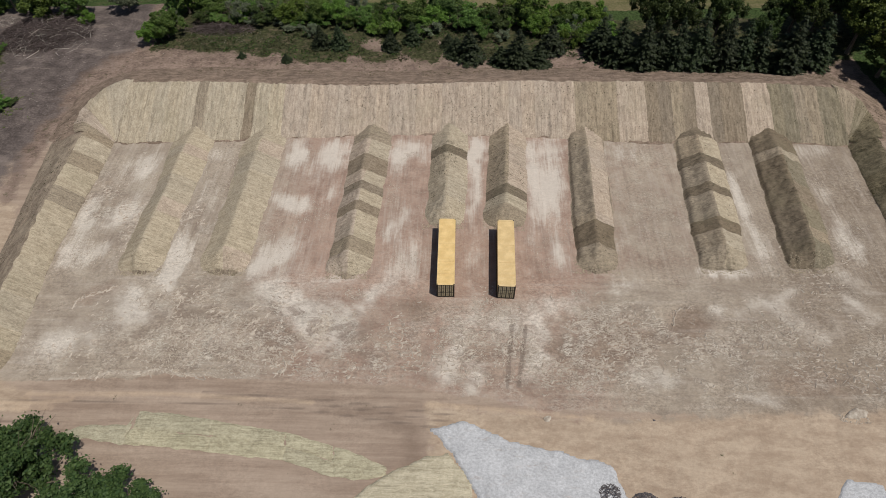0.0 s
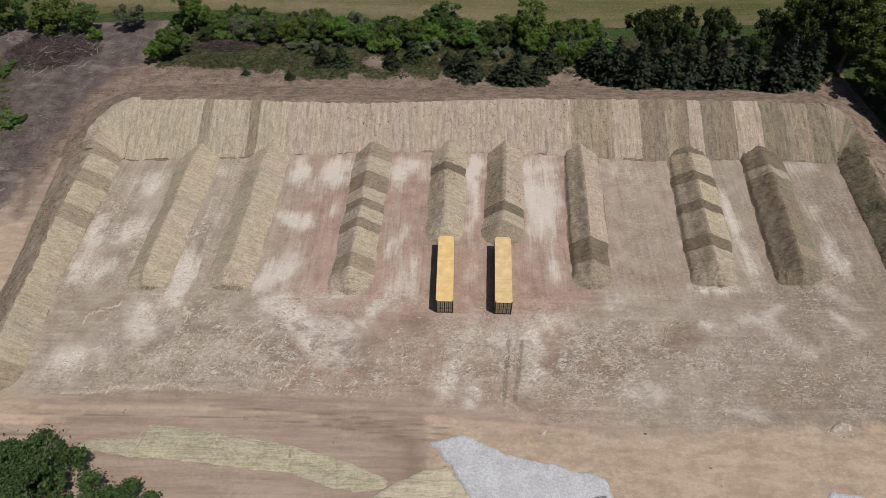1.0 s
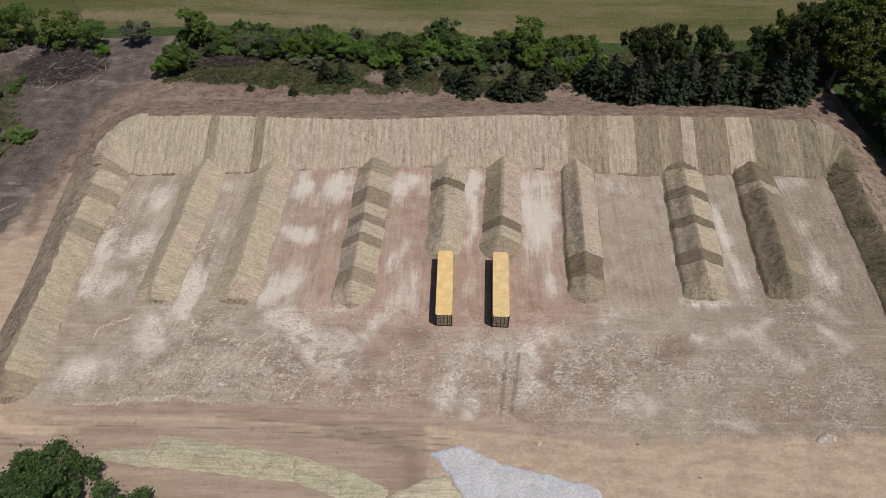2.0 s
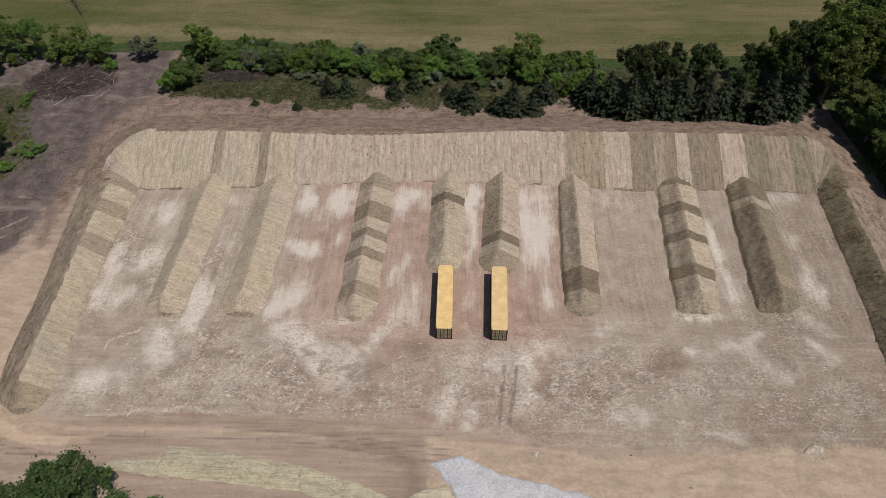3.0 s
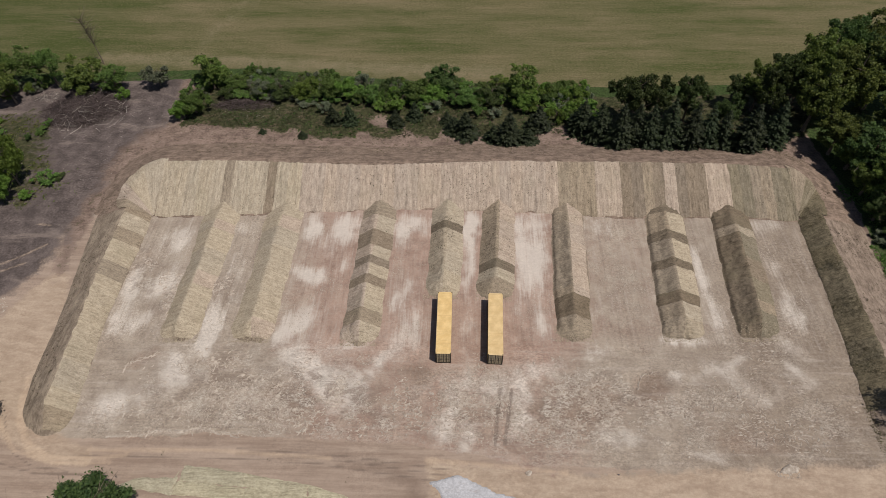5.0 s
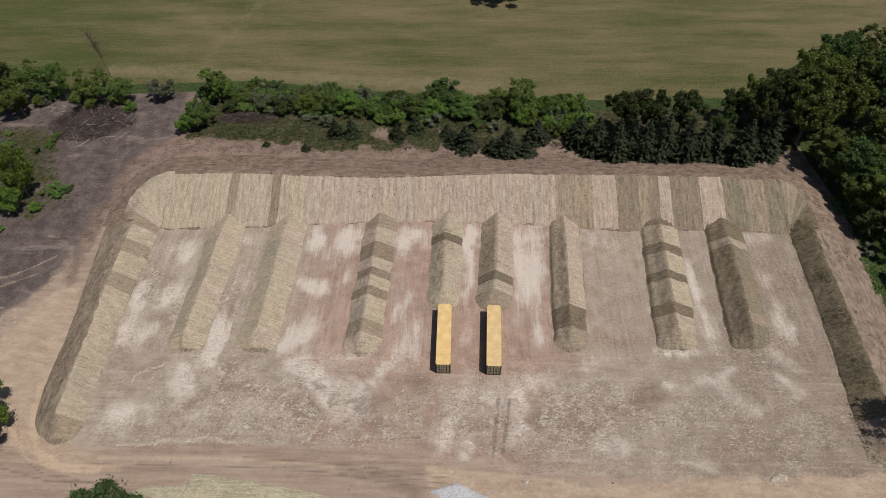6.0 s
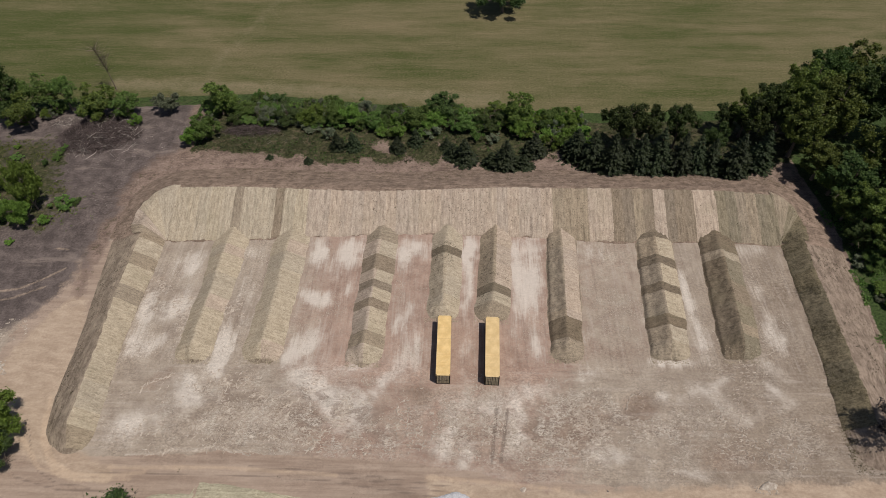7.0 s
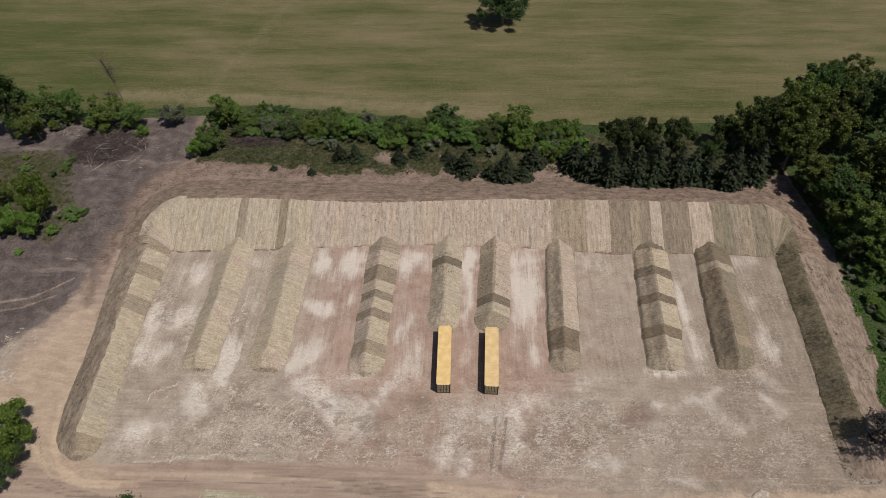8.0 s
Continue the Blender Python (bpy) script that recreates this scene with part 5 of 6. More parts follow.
plant(scrub, [(rng.uniform(-112, -90), rng.uniform(30, 66), rng.uniform(0.6, 1.8), rng.uniform(2.0, 4)) for i in range(14)], "weedy green scrub on cleared ground", "bush", "clearing scrub", 3, 5)
plant([low_bush[1], low_bush[4]], [(-90.6, 41.0, 13.2, 8.2), (-91.0, 36.4, 8.0, 6.5), (-97.5, 37.5, 6.5, 8)], "tall bright green bush on the cleared ground", "bush", "trees on the cleared side", 6, 8)
bright_road = [broadleaf(85, 6.0, 8.0, 26000, 0.13, M_LEAF_BRIGHT, 0.0, "bush", 330, (0.06, 0.13))]
plant(bright_road, [(-71.2, -11.2, 8.5, 11)], "round bright green tree beside the tan track", "tree", "roadside trees", 6, 8)
for pattern in shade_tree + purple + bright_road + roadside + scrub + low_bush + grey_bush + mid_tree + tall_tree + spruce + young + thin_tree:
    retire(pattern)


def dead_tree():
    r = np.random.RandomState(5)
    root = new("dead_tree")
    tagged(root, "bare leaning dead tree above the hedge", "tree")
    spine = [(np.array([-1.4 * s * s, 0.5 * s, 13.0 * s]), 0.16 * (1 - 0.85 * s)) for s in np.linspace(0, 1, 9)]
    put("trunk", tubes("trunk", [spine], M_BARK, 6), root)
    twigs = []
    for i in range(110):
        s = r.uniform(0.45, 1)
        a = np.array([-1.4 * s * s, 0.5 * s, 13.0 * s])
        e = a + r.normal(size=3) * [2.6, 2.6, 1.1] * (0.4 + s * 0.6) + [0.3, 0, 1.9]
        twigs.append([(a, 0.045), ((a + e) / 2 + [0, 0, 0.1] + r.normal(size=3) * 0.15, 0.03), (e, 0.012)])
    put("twigs", tubes("twigs", twigs, M_BARK, 3), root)
    root.matrix_basis = pose(-91.5, 87.5, 0) @ Matrix.Scale(0.92, 4)


dead_tree()


def brush_pile(name, seed, cx, cy, rx, ry, height, count, material, label, longest=3.4):
    r = np.random.RandomState(seed)
    sticks = []
    for i in range(count):
        a, q = r.uniform(0, 2 * math.pi), r.uniform(0, 1) ** 0.55
        ragged = 0.75 + 0.5 * vnoise(np.array([math.cos(a) * 1.6 + seed]), np.array([math.sin(a) * 1.6]), seed)[0]
        px, py = math.cos(a) * q * rx * ragged, math.sin(a) * q * ry * ragged
        dome = height * max(0, 1 - q * q) * (0.7 + 0.5 * r.rand())
        p = np.array([px, py, dome * r.uniform(0.35, 1.0) + 0.05])
        d = r.normal(size=3) * [1, 0.8, 0.28]
        d /= np.linalg.norm(d)
        ln, th = r.uniform(0.25, 1.0) * longest, r.uniform(0.004, 0.013) * longest
        e0, e1 = p - d * ln / 2, p + d * ln / 2
        e0[2], e1[2] = max(e0[2], 0.03), max(e1[2], 0.03)
        sticks.append([(e0, th), ((e0 + e1) / 2 + r.normal(size=3) * 0.10 * ln, th * 0.8), (e1, th * 0.3)])
    ob = put(name, tubes(name, sticks, material, 3), None, label, "brush pile", kind="stuff")
    ob.matrix_basis = pose(cx, cy, float(ground_z(cx, cy)))


brush_pile("brush_pile", 1, -87.5, 67.5, 9.5, 7.5, 2.8, 3600, M_DEADWOOD, "big heap of cut dark branches on cleared soil", 3.4)
brush_pile("scattered_branches", 8, -85.5, 66.0, 11, 9, 2.6, 170, M_GREYWOOD, "bleached limbs lying over the branch heap", 4.2)
brush_pile("brush_pile", 2, -50.5, 69.3, 7.5, 1.8, 1.3, 700, M_DEADWOOD, "low row of cut grey branches before the hedge")
brush_pile("scattered_branches", 3, -97, 72, 6.0, 2.5, 0.5, 160, M_GREYWOOD, "scattered bleached branches by the hedge", 2.4)
brush_pile("scattered_branches", 4, -80, 58, 22, 16, 0.12, 420, M_GREYWOOD, "loose pale sticks strewn over the cleared soil", 1.3)
brush_pile("scattered_branches", 6, 86, 14, 4.0, 6, 0.5, 110, M_GREYWOOD, "bleached fallen branches in the undergrowth", 2.4)
brush_pile("scattered_branches", 7, -47, 66.5, 12, 3, 0.1, 90, M_GREYWOOD, "loose pale sticks on the weedy bank", 1.3)


# ---- loose sheets and heaps in front of the pit ----
def gravel_material():
    n = Nodes("pale_crushed_gravel", 0.95, 0.1)
    o = n.place()
    col = n.mix(n.span(n.noise(o, 0.45, 6, 0.7), 0.35, 0.65), (0.425, 0.425, 0.440), (0.495, 0.495, 0.512))
    col = n.mix(n.span(n.noise(n.place((0.6, 2.0, 1), 0.9), 0.7, 5, 0.7), 0.56, 0.72, 0.0, 0.6), col, (0.36, 0.30, 0.26))
    grit = n.noise(n.place((1.0, 1.25, 1), 0.4), 3.2, 8, 0.9)
    col = n.mix(1.0, col, n.mix(n.span(grit, 0.38, 0.62), (0.74, 0.74, 0.74), (1.22, 1.22, 1.22)), "MULTIPLY")
    return n.done(col, grit, 0.6, 0.08)


M_GRAVEL = gravel_material()
M_GRAVEL_DARK = plain_material("dark_rubble", (0.085, 0.075, 0.080), (0.20, 0.18, 0.18), 3.0, 0.95, 0.0, 0.1, 0.8)


def patch(name, poly, thick, material, label, category, gap=0.35, dome=0.0, kind="", lines=1.0, parent=None):
    """A sheet or low heap over a polygon of ground with a ragged, feathered rim."""
    xs, ys = [p[0] for p in poly], [p[1] for p in poly]
    X, Y = np.meshgrid(np.arange(min(xs) - 1, max(xs) + 1, gap), np.arange(min(ys) - 1, max(ys) + 1, gap))
    jx, jy = X + (fbm(X, Y, 2.0, 101) - 0.5) * 0.9, Y + (fbm(X, Y, 2.0, 107) - 0.5) * 0.9
    m = step(inside(jx, jy, poly, 0.6), 0.05, 0.5)
    core = inside(jx, jy, poly, 3.0)
    Z = ground_z(X, Y) + 0.03 + thick * m + dome * core + (fbm(X, Y, 1.5, 111) - 0.5) * 0.12 * m - (1 - m) * 0.9
    return put(name, grid_mesh(name, X, Y, Z, material, (Y * lines, X * 0.35)), parent, label, category, kind=kind)


patch("gravel_spread", [(-1.4, -19.2), (2.3, -18.2), (9.9, -20.9), (19.5, -22.9), (21.0, -29), (21.0, -34), (7.5, -34), (4.5, -27), (1.3, -21.9)], 0.10, M_GRAVEL, "pale grey crushed gravel tipped on the dirt", "gravel", 0.3, 0.35, "stuff")
patch("straw_blanket", [(-10.5, -28), (-5.7, -24.2), (0.6, -21.8), (3.6, -25.4), (4.0, -31), (-12, -31)], 0.06, M_STRAW_NEW, "loose pale straw blanket spread on the ground", "straw blanket", 0.3, 0.25)
STRIP_TOP = [(-46, -20.6), (-43, -19.5), (-37.9, -19.4), (-37.1, -17.6), (-34.6, -17.6), (-27.8, -18.5), (-18.8, -19.9), (-12.9, -21.3), (-9.1, -22.5), (-6.1, -23.9)]
STRIP_FOOT = [(-46, -21.2), (-42, -21.2), (-38.1, -21.8), (-28.7, -22.2), (-18.1, -23.4), (-12.4, -24.9), (-9.8, -25.3), (-6.1, -24.9)]


def straw_strip(x0, x1, f0, f1, lift):
    """One roll of straw blanket laid beside the haul road, its edges frayed and its sheet rumpled."""
    u = np.linspace(0, 1, max(6, int((x1 - x0) / 0.2)))[None, :]
    v = np.linspace(f0, f1, 16)[:, None]
    X = x0 + (x1 - x0) * u + (fbm(v * 6, 0 * u + x0, 1.0, 161) - 0.5) * 0.9
    low, top = line_at(X, STRIP_FOOT), line_at(X, STRIP_TOP)
    Y = low + (top - low) * v + (fbm(X, 0 * X + f0 * 7, 1.4, 163) - 0.5) * 0.5
    rim = np.minimum(np.minimum(u, 1 - u) * (x1 - x0), np.minimum(v - f0, f1 - v) * (top - low))
    Z = ground_z(X, Y) + 0.02 + lift + 0.12 * step(rim, 0.0, 0.35) + (fbm(X, Y, 1.1, 165) - 0.5) * 0.16
    put("straw_blanket", grid_mesh("straw_blanket", X, Y, Z, M_STRAW_LAID, (Y * 1.2, X * 0.5)), None, "rumpled strip of pale straw blanket beside the haul road", "straw blanket", "laid straw strips")


for k, (x0, x1, f0, f1) in enumerate(((-46, -37.4, 0, 1), (-37.4, -27.2, 0, 0.47), (-37.0, -27.6, 0.47, 1), (-27.4, -18.0, 0, 0.52), (-27.7, -18.4, 0.5, 1), (-18.3, -12.2, 0, 0.5), (-18.5, -12.6, 0.5, 1), (-12.5, -6.2, 0, 1))):
    straw_strip(x0, x1, f0, f1, 0.03 * (k % 3))


def rubble(name, seed, cx, cy, rx, ry, n, lo, hi, material, label, category, high=0.0):
    """Loose stones or clods, each a lumpy eight-cornered block, in one mesh."""
    r = np.random.RandomState(seed)
    q, a = np.sqrt(r.rand(n * 6)), r.rand(n * 6) * 2 * math.pi
    px, py = cx + q * rx * np.cos(a), cy + q * ry * np.sin(a)
    keep = np.argsort(-(fbm(px, py, 6.0, 301) + 0.5 * fbm(px, py, 1.2, 305) + 0.12 * r.rand(n * 6)))[:n] if high == 0 else np.arange(n)
    px, py, q = px[keep], py[keep], q[keep]
    P = np.stack([px, py, ground_z(px, py) + high * (1 - q ** 2)], -1)
    return lumps(name, r, P, lo + (hi - lo) * r.rand(n) ** 2.2, material, label, category)


def lumps(name, r, P, size, material, label, category):
    """One mesh of lumpy blocks at the places P; the smallest are rough four-sided points."""
    n = len(P)
    cube = np.array([(x, y, z) for z in (-1, 1) for x, y in ((-1, -1), (1, -1), (1, 1), (-1, 1))], float)
    quads = np.array([(0, 3, 2, 1), (4, 5, 6, 7), (0, 1, 5, 4), (1, 2, 6, 5), (2, 3, 7, 6), (3, 0, 4, 7)])
    S = size[:, None, None]
    V = cube[None] * [1, 1, 0.55] * (1 + r.uniform(-0.35, 0.15, (n, 8, 3))) * S * r.uniform(0.6, 1.2, (n, 1, 3))
    t = r.rand(n)[:, None] * 6.28
    vx, vy = V[:, :, 0] * np.cos(t) - V[:, :, 1] * np.sin(t), V[:, :, 0] * np.sin(t) + V[:, :, 1] * np.cos(t)
    V = np.stack([vx, vy, V[:, :, 2]], -1) + P[:, None] + [0, 0, 0.03]
    if size.max() < 0.14:
        V = np.concatenate([V[:, :4], V[:, 4:].mean(1, keepdims=True)], 1)
        F = (np.arange(n)[:, None, None] * 5 + np.array([(0, 1, 4), (1, 2, 4), (2, 3, 4), (3, 0, 4)])[None]).reshape(-1, 3)
    else:
        F = (np.arange(n)[:, None, None] * 8 + quads[None]).reshape(-1, 4)
    me = bpy.data.meshes.new(name)
    me.from_pydata(V.reshape(-1, 3).tolist(), [], F.tolist())
    me.materials.append(material)
    return put(name, me, None, label, category, kind="stuff")


M_CLOD = plain_material("chalky_clods", (0.30, 0.25, 0.205), (0.52, 0.46, 0.39), 2.0, 0.95, 0.0, 0.1, 0.3)
def ridges(name, r, lines, material, label, half=(0.07, 0.16)):
    """Low crumbly ridges of dried crust, each with its own bends, in one mesh."""
    V, F = [], []
    for line in lines:
        base, w = len(V), r.uniform(*half)
        n = len(line)
        for k, (x, y) in enumerate(line):
            a, b = line[max(k - 1, 0)], line[min(k + 1, n - 1)]
            t = np.array([b[0] - a[0], b[1] - a[1]])
            t = t / (np.linalg.norm(t) + 1e-9)
            g = w * (0.25 if k in (0, n - 1) else 1.0) * r.uniform(0.55, 1.3)
            z = float(ground_z(x, y))
            V += [(x - t[1] * g, y + t[0] * g, z - 0.03), (x, y, z + 0.03 + g * 0.62), (x + t[1] * g, y - t[0] * g, z - 0.03)]
        for k in range(n - 1):
            p = base + 3 * k
            F += [(p, p + 3, p + 4, p + 1), (p + 1, p + 4, p + 5, p + 2)]
    me = bpy.data.meshes.new(name)
    me.from_pydata(V, [], F)
    me.materials.append(material)
    put(name, me, None, label, "crust", kind="stuff")


def crust_lines(r, rows, count):
    """Short wandering lines inside the crusted ellipses, more of them near their middles."""
    total = sum(row[2] * row[3] * row[5] for row in rows)
    out = []
    for cx, cy, ra, rb, turn, strength in rows:
        c, n = math.cos(radians(turn)), math.sin(radians(turn))
        for i in range(int(count * ra * rb * strength / total)):
            u, v = r.normal(size=2) * [ra, rb] * 0.62
            x, y = cx + u * c - v * n, cy + u * n + v * c
            if fbm(x, y, 3.4, 311) + 0.5 * fbm(x, y, 1.1, 317) < 0.77 or y < float(line_at(x, [(-60, -13), (-6, -12.6), (12, -15), (60, -14.5)])):
                continue
            a, line = r.choice([0.0, 0.0, 0.0, 1.1, -0.6]) + r.normal() * 0.4, []
            for k in range(r.randint(3, 6)):
                line.append((x, y))
                a += r.normal() * 0.6
                x, y = x + math.cos(a) * r.uniform(0.14, 0.34), y + math.sin(a) * r.uniform(0.12, 0.26)
            out.append(line)
    return out


def wander(r, pts, gap=0.22, loose=0.14):
    """A bent line followed closely, with crumbly steps."""
    out = []
    for (ax, ay), (bx, by) in zip(pts, pts[1:]):
        n = max(2, int(math.hypot(bx - ax, by - ay) / gap))
        out += [(ax + (bx - ax) * k / n + r.normal() * loose, ay + (by - ay) * k / n + r.normal() * loose) for k in range(n)]
    return out + [pts[-1]]


M_CRUST = plain_material("dried_pale_crust", (0.36, 0.30, 0.250), (0.54, 0.475, 0.405), 1.2, 0.95, 0.0, 0.1, 0.3)
crumbs = np.random.RandomState(7)
ridges("crust_ridges", crumbs, crust_lines(crumbs, CRUST_LEFT, 4200), M_CRUST, "pale broken ridges of dried crust on brown dirt")
ridges("crust_ridges", crumbs, crust_lines(crumbs, CRUST_RIGHT, 4400), M_CRUST, "pale broken ridges of dried crust on grey dirt")
RIMS = [[(-51.5, -3.0), (-51.7, -1.7), (-50.5, -0.6), (-48.5, 0.1), (-46.7, 1.2)], [(-34.0, -8.1), (-33.1, -6.9), (-31.8, -5.6), (-30.6, -5.9), (-29.7, -7.0)], [(30.4, -4.4), (30.9, -2.5), (31.9, -1.2), (34.0, -0.8)],
        [(-47, -13.4), (-44.1, -13.2), (-42.4, -12.4), (-39.9, -12.6), (-36.5, -12.0), (-33.5, -12.5), (-30, -13.2)]]
for pts in RIMS:
    ridges("crust_rim", crumbs, [wander(crumbs, pts), wander(crumbs, pts, 0.3, 0.22)], M_CRUST, "raised pale rim of a dried puddle", (0.09, 0.15))
rubble("soil_clods", 1, 0, -6, 60, 8, 9000, 0.04, 0.138, M_CLOD, "pale crusty clods strewn over the churned apron", "clods")
rubble("soil_clods", 2, -52, 16, 6, 14, 1300, 0.03, 0.12, M_CLOD, "pale clods between the berms", "clods")
rubble("tipped_clods", 13, -75.5, 1.6, 5.5, 1.6, 420, 0.04, 0.17, M_CLOD, "loose pale lumps tipped on the tan track side", "clods")
rubble("tipped_clods", 14, -80.5, 9.5, 3.5, 2.5, 300, 0.04, 0.138, M_CLOD, "loose pale lumps in dark weeds", "clods")
rubble("soil_clods", 3, -38, 16, 5, 13, 1000, 0.03, 0.12, M_CLOD, "pale clods between the berms", "clods")


def studs(name, seed, x0, x1, y0, y1, n, lo, hi, height, material, label):
    """Dark weed stubs and earth lumps poking through the blankets of a bank."""
    r = np.random.RandomState(seed)
    x, y = r.uniform(x0, x1, n * 4), r.uniform(y0, y1, n * 4)
    z = height(x, y)
    keep = (z > 0.25) & (fbm(x, y, 5.0, seed + 400) > 0.47)
    x, y, z = x[keep][:n], y[keep][:n], z[keep][:n]
    lumps(name, r, np.stack([x, y, z + 0.17], -1), lo + (hi - lo) * r.rand(len(x)) ** 2, material, label, "weeds")


M_CLOD_BROWN = plain_material("brown_clods", (0.21, 0.163, 0.126), (0.36, 0.29, 0.23), 2.0, 0.95, 0.0, 0.1, 0.3)
M_STUD = plain_material("dry_weed_stubs", (0.050, 0.043, 0.026), (0.125, 0.103, 0.066), 2.0, 0.95, 0.0, 0.1, 0.3)
studs("weed_stubs", 1, -16, 22, 35, 44, 1100, 0.03, 0.10, berms, M_STUD, "dark weed stubs dotted over the blanketed bank")
studs("weed_stubs", 2, -60, -16, 34, 44, 200, 0.03, 0.09, berms, M_STUD, "few dark weed stubs on the bank")
studs("weed_stubs", 3, 22, 68, 35, 44, 700, 0.03, 0.095, berms, M_STUD, "dark weed stubs on the bank")


def outer_left(x, y):
    return np.where(x < line_at(y, LEFT_RIDGE) - 0.3, berms(x, y), -1)


studs("weed_stubs", 5, -71, -61, -12, 38, 420, 0.03, 0.10, outer_left, M_STUD, "dark weed stubs and roots on the outer slope")
studs("bank_clods", 6, -71, -61, -13, 38, 1500, 0.03, 0.11, outer_left, M_CLOD_BROWN, "brown clods strewn down the outer slope")
studs("bank_clods", 7, -60, 72, 45.5, 54, 1500, 0.03, 0.10, berms, M_CLOD_BROWN, "pinkish clods strewn over the top of the bank")
studs("weed_stubs", 4, 71, 80, -2, 40, 700, 0.03, 0.10, berms, M_STUD, "dark weed stubs on the outer slope")
for i, (key, count) in enumerate((("c", 60), ("d", 420), ("e", 300), ("f", 130), ("g", 160), ("h", 260))):
    xa = LANES[key][1]
    studs("weed_stubs", 20 + i, xa - 3, xa + 4, LANES[key][0] + 1, 34, int(count * 1.2), 0.025, 0.08, lambda x, y: lane(key, x, y), M_STUD, "dark weed stubs on the berm blankets")
rubble("soil_clods", 16, 31, 18, 5, 14, 1500, 0.025, 0.09, M_CLOD, "pale crumbs scattered over the lane floor", "clods")
rubble("soil_clods", 17, -6.5, 16, 3.6, 15, 1100, 0.025, 0.08, M_CLOD, "pale crumbs scattered over the red lane floor", "clods")
rubble("soil_clods", 18, -23.5, 16, 5, 14, 1100, 0.025, 0.08, M_CLOD, "pale crumbs scattered over the red lane floor", "clods")
rubble("soil_clods", 19, 16, 14, 3.8, 15, 800, 0.025, 0.08, M_CLOD, "pale crumbs scattered over the lane floor", "clods")
rubble("soil_clods", 15, 48, 16, 17, 15, 2200, 0.03, 0.11, M_CLOD, "pale clods between the berms", "clods")
M_NOSE = plain_material("olive_berm_clods", (0.24, 0.20, 0.14), (0.43, 0.365, 0.275), 2.0, 0.95, 0.0, 0.1, 0.3)
for i, key in enumerate("abcdefgh"):
    front, xa = LANES[key][:2]
    r = np.random.RandomState(60 + i)
    x, y = xa + r.uniform(-3.2, 3.2, 420), front + 3.2 * r.rand(420) ** 1.3 - 0.4
    z = np.maximum(lane(key, x, y) + 0.1, ground_z(x, y))
    lumps("berm_clods", r, np.stack([x, y, z], -1), 0.05 + 0.085 * r.rand(420) ** 2, M_NOSE, "rough clods on the worn end of the berm", "clods")
rubble("dark_rubble", 5, 18.6, -26.2, 1.9, 1.6, 900, 0.03, 0.12, M_GRAVEL_DARK, "small heap of dark rubble on the gravel", "rubble", 0.7)
rubble("dark_rubble", 6, 22.6, -26.9, 1.5, 1.0, 600, 0.03, 0.11, M_GRAVEL_DARK, "small heap of dark rubble by the gravel", "rubble", 0.6)
rubble("dark_rubble", 7, 26.4, -27.2, 1.6, 0.9, 600, 0.03, 0.11, M_GRAVEL_DARK, "small heap of dark rubble on tan dirt", "rubble", 0.5)


# ---- weeds, stones and small heaps ----
def weeds(name, seed, poly, n, lo, hi, material, label, high=0.18):
    """Low ragged weeds over a polygon of ground, thicker in some places."""
    r = np.random.RandomState(seed)
    xs, ys = [p[0] for p in poly], [p[1] for p in poly]
    x, y = r.uniform(min(xs), max(xs), n * 5), r.uniform(min(ys), max(ys), n * 5)
    keep = (inside(x, y, poly, 0.2) > 0.5) & (fbm(x, y, 4.0, seed + 500) + 0.25 * fbm(x, y, 1.0, seed + 510) > 0.60 + 0.1 * r.rand(n * 5))
    x, y = x[keep][:n], y[keep][:n]
    k = 4
    z = np.maximum(ground_z(x, y), berms(x, y))
    P = np.repeat(np.stack([x, y, z + high * 0.5], -1), k, 0) + r.normal(size=(len(x) * k, 3)) * [0.16, 0.16, high * 0.3]
    S = np.repeat(lo + (hi - lo) * r.rand(len(x)) ** 1.6, k)
    put(name, cards(name, P, r.normal(size=P.shape) + [0, 0, 0.7], S, material, 0.5, seed), None, label, "weeds", kind="stuff")


SLOPE = [(gx_, min(gy_, 71.0)) for gx_, gy_ in GRASS]
weeds("weeds", 1, SLOPE, 4600, 0.08, 0.26, M_LEAF_DULL, "olive weeds and rank grass on the bank")
weeds("weeds", 2, SLOPE, 1500, 0.08, 0.30, M_LEAF_DARK, "dark green weeds below the hedge", 0.3)
weeds("weeds", 3, [(-62, 48), (76, 48), (78, 56), (20, 58), (-44, 60)], 1700, 0.04, 0.12, M_LEAF_OLIVE, "sparse weeds on the bare bank top")
weeds("weeds", 4, GRASS_LEFT, 2600, 0.08, 0.26, M_LEAF_LIME, "bright weeds on the cleared ground")
weeds("weeds", 5, [(80, 52), (79, 22), (76.5, 6), (75, 0), (90, -6), (92, 34)], 2400, 0.08, 0.32, M_LEAF, "rank green weeds outside the low bank", 0.3)
weeds("weeds", 7, [(63.5, -14), (64.5, -3), (66, 3), (71, 2), (74, -14)], 600, 0.05, 0.12, M_LEAF_OLIVE, "olive weeds over the worn end of the low bank")
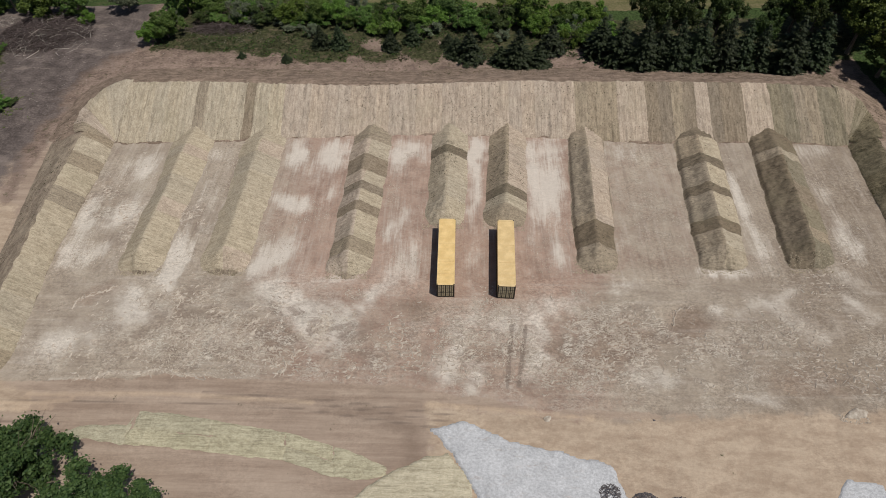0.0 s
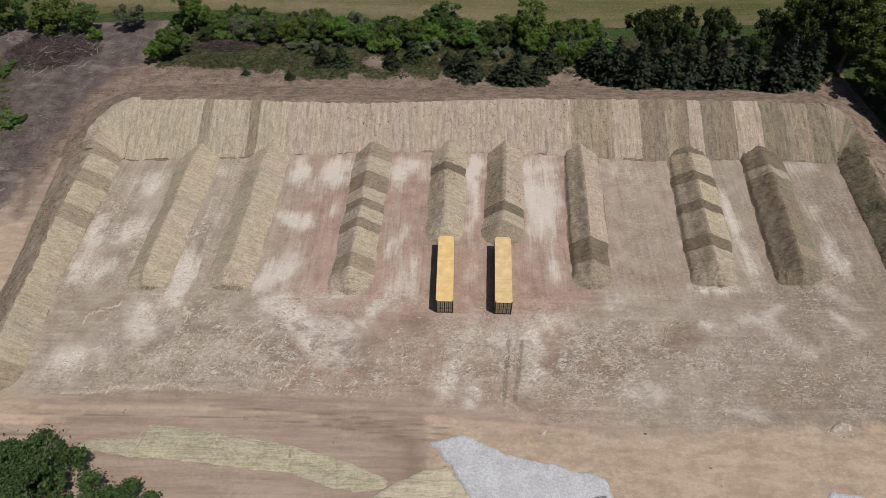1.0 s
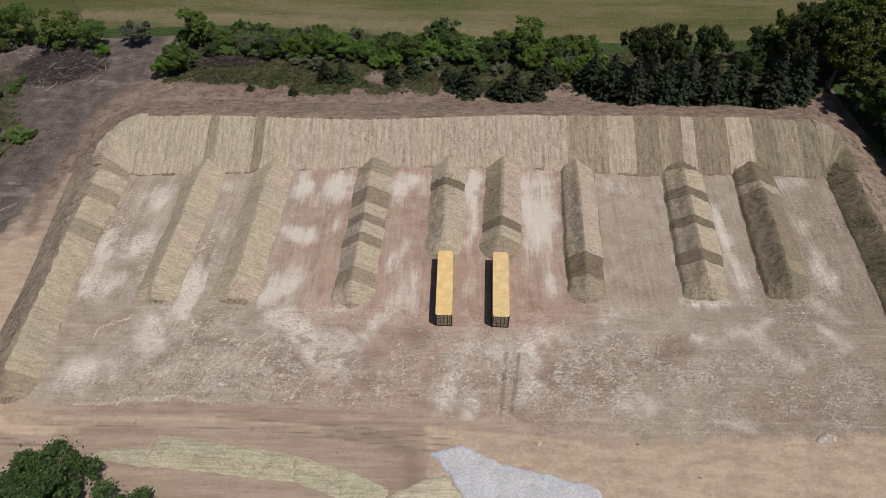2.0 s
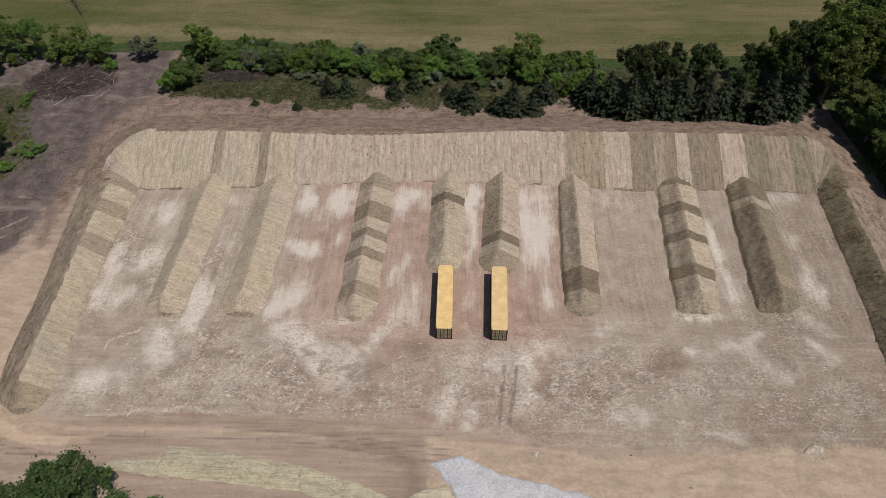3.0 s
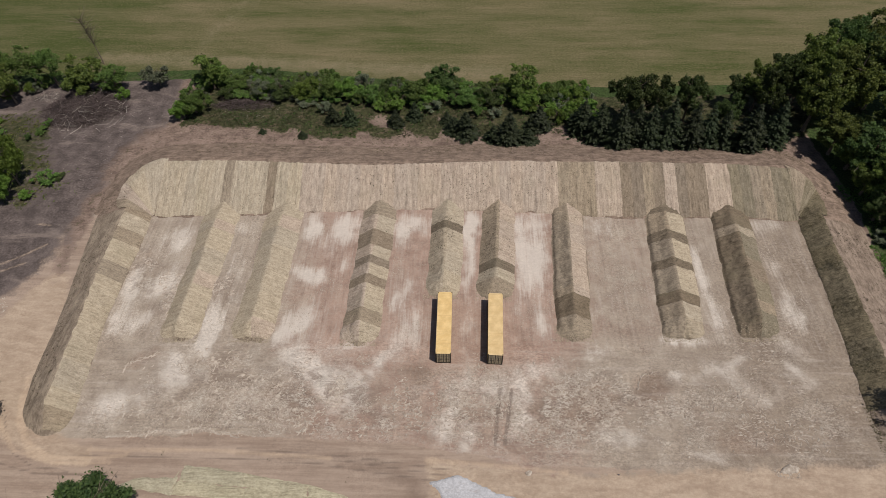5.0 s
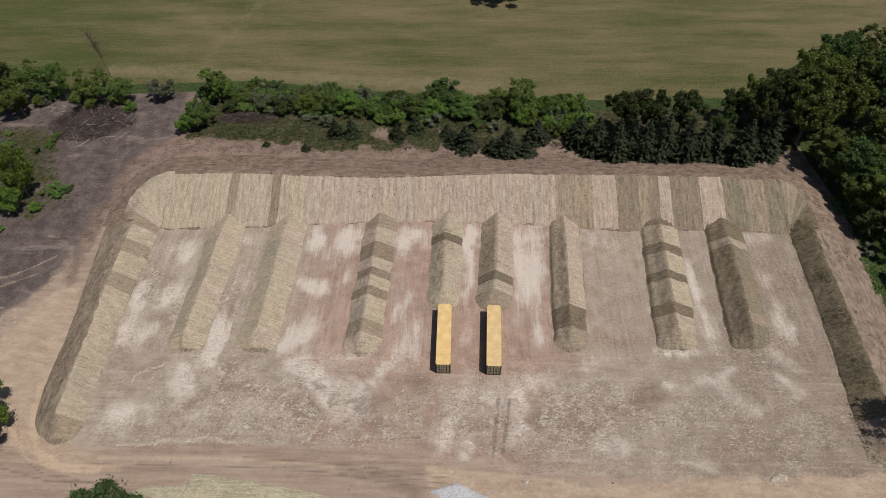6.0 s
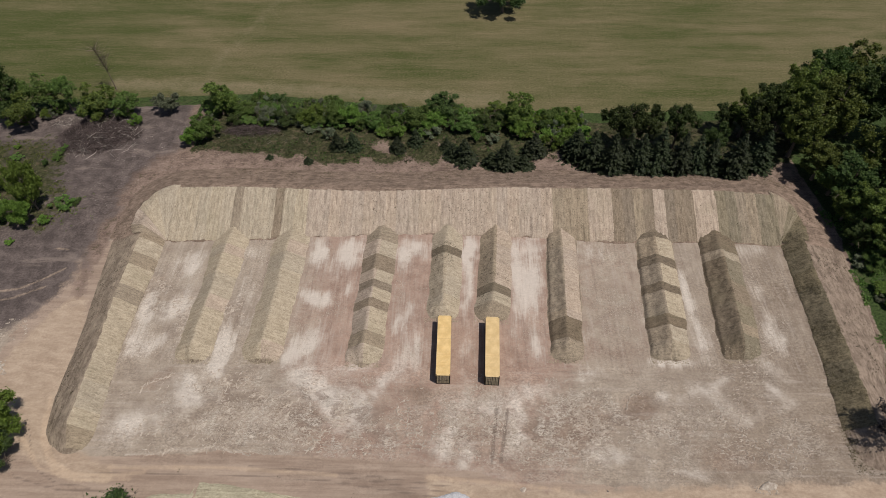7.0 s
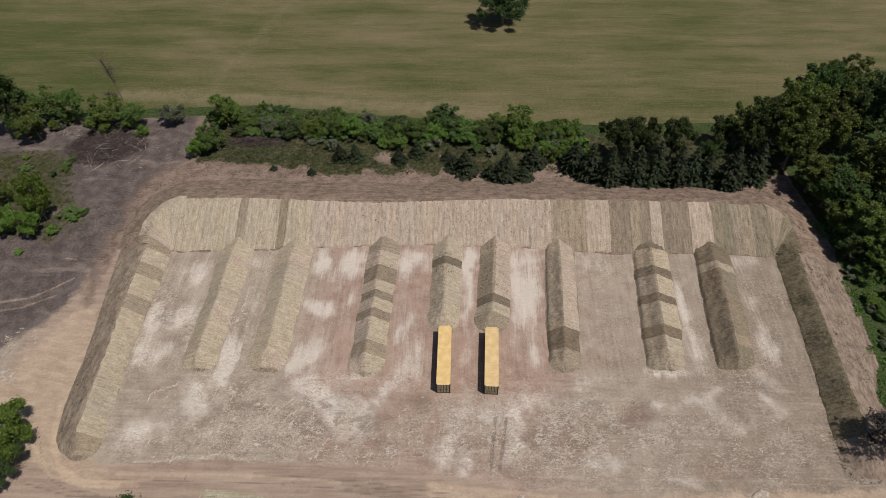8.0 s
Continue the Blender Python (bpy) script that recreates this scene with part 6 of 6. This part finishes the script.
weeds("weeds", 8, [(64.2, -6), (66, 7), (68, 35), (71.5, 35), (70.2, 10), (69, -6)], 900, 0.05, 0.13, M_LEAF_OLIVE, "olive weeds growing through the dark blankets", 0.5)
weeds("weeds", 6, [(-84, 46), (-79, 46), (-77, 38), (-84, 32)], 160, 0.06, 0.2, M_LEAF_BRIGHT, "yellow-green weeds on cleared soil")

patch("spoil_lump", [(48.2, -16.4), (49.0, -15.9), (50.2, -15.6), (51.2, -15.9), (50.6, -16.5), (49.4, -16.8)], 0.06, M_CLOD, "pale lump of tipped spoil at the pit edge", "spoil", 0.2, 0.25, "stuff")
rubble("spoil_clods", 11, 49.8, -16.2, 3.0, 1.2, 160, 0.03, 0.12, M_CLOD, "loose clods round the tipped spoil", "clods")
patch("gravel_spread", [(43.5, -26), (45.5, -24.2), (49, -24.4), (50, -27), (47, -29), (44, -28)], 0.05, M_GRAVEL, "small pale gravel spill on tan dirt", "gravel", 0.3, 0.08, "stuff")


def boulder(x, y, size, flat, material, label, category, seed):
    r = random.Random(seed)
    bm = bmesh.new()
    bmesh.ops.create_icosphere(bm, subdivisions=2, radius=1.0)
    for v in bm.verts:
        k = 0.8 + 0.4 * noise.noise(v.co * 1.3 + Vector((seed, 0, 0)))
        v.co = Vector((v.co.x * size * k, v.co.y * size * 0.7 * k, max(v.co.z, -0.3) * size * flat * k))
    me = bpy.data.meshes.new("boulder")
    bm.to_mesh(me)
    bm.free()
    me.materials.append(material)
    ob = put("boulder", me, None, label, category)
    ob.matrix_basis = pose(x, y, float(ground_z(x, y)) + 0.04, 0, 0, r.uniform(0, 180))


boulder(12.65, -17.5, 0.62, 0.35, M_CLOD, "flat white stone lying on the tan dirt", "stone", 1)
boulder(25.4, -17.4, 0.20, 0.8, M_GRAVEL_DARK, "small dark stone on the tan dirt", "stone", 2)
boulder(-20.6, -12.0, 0.55, 0.4, M_CLOD, "pale stone at the edge of the apron", "stone", 3)
boulder(-12.0, -12.6, 0.40, 0.4, M_CLOD, "pale stone at the edge of the apron", "stone", 4)
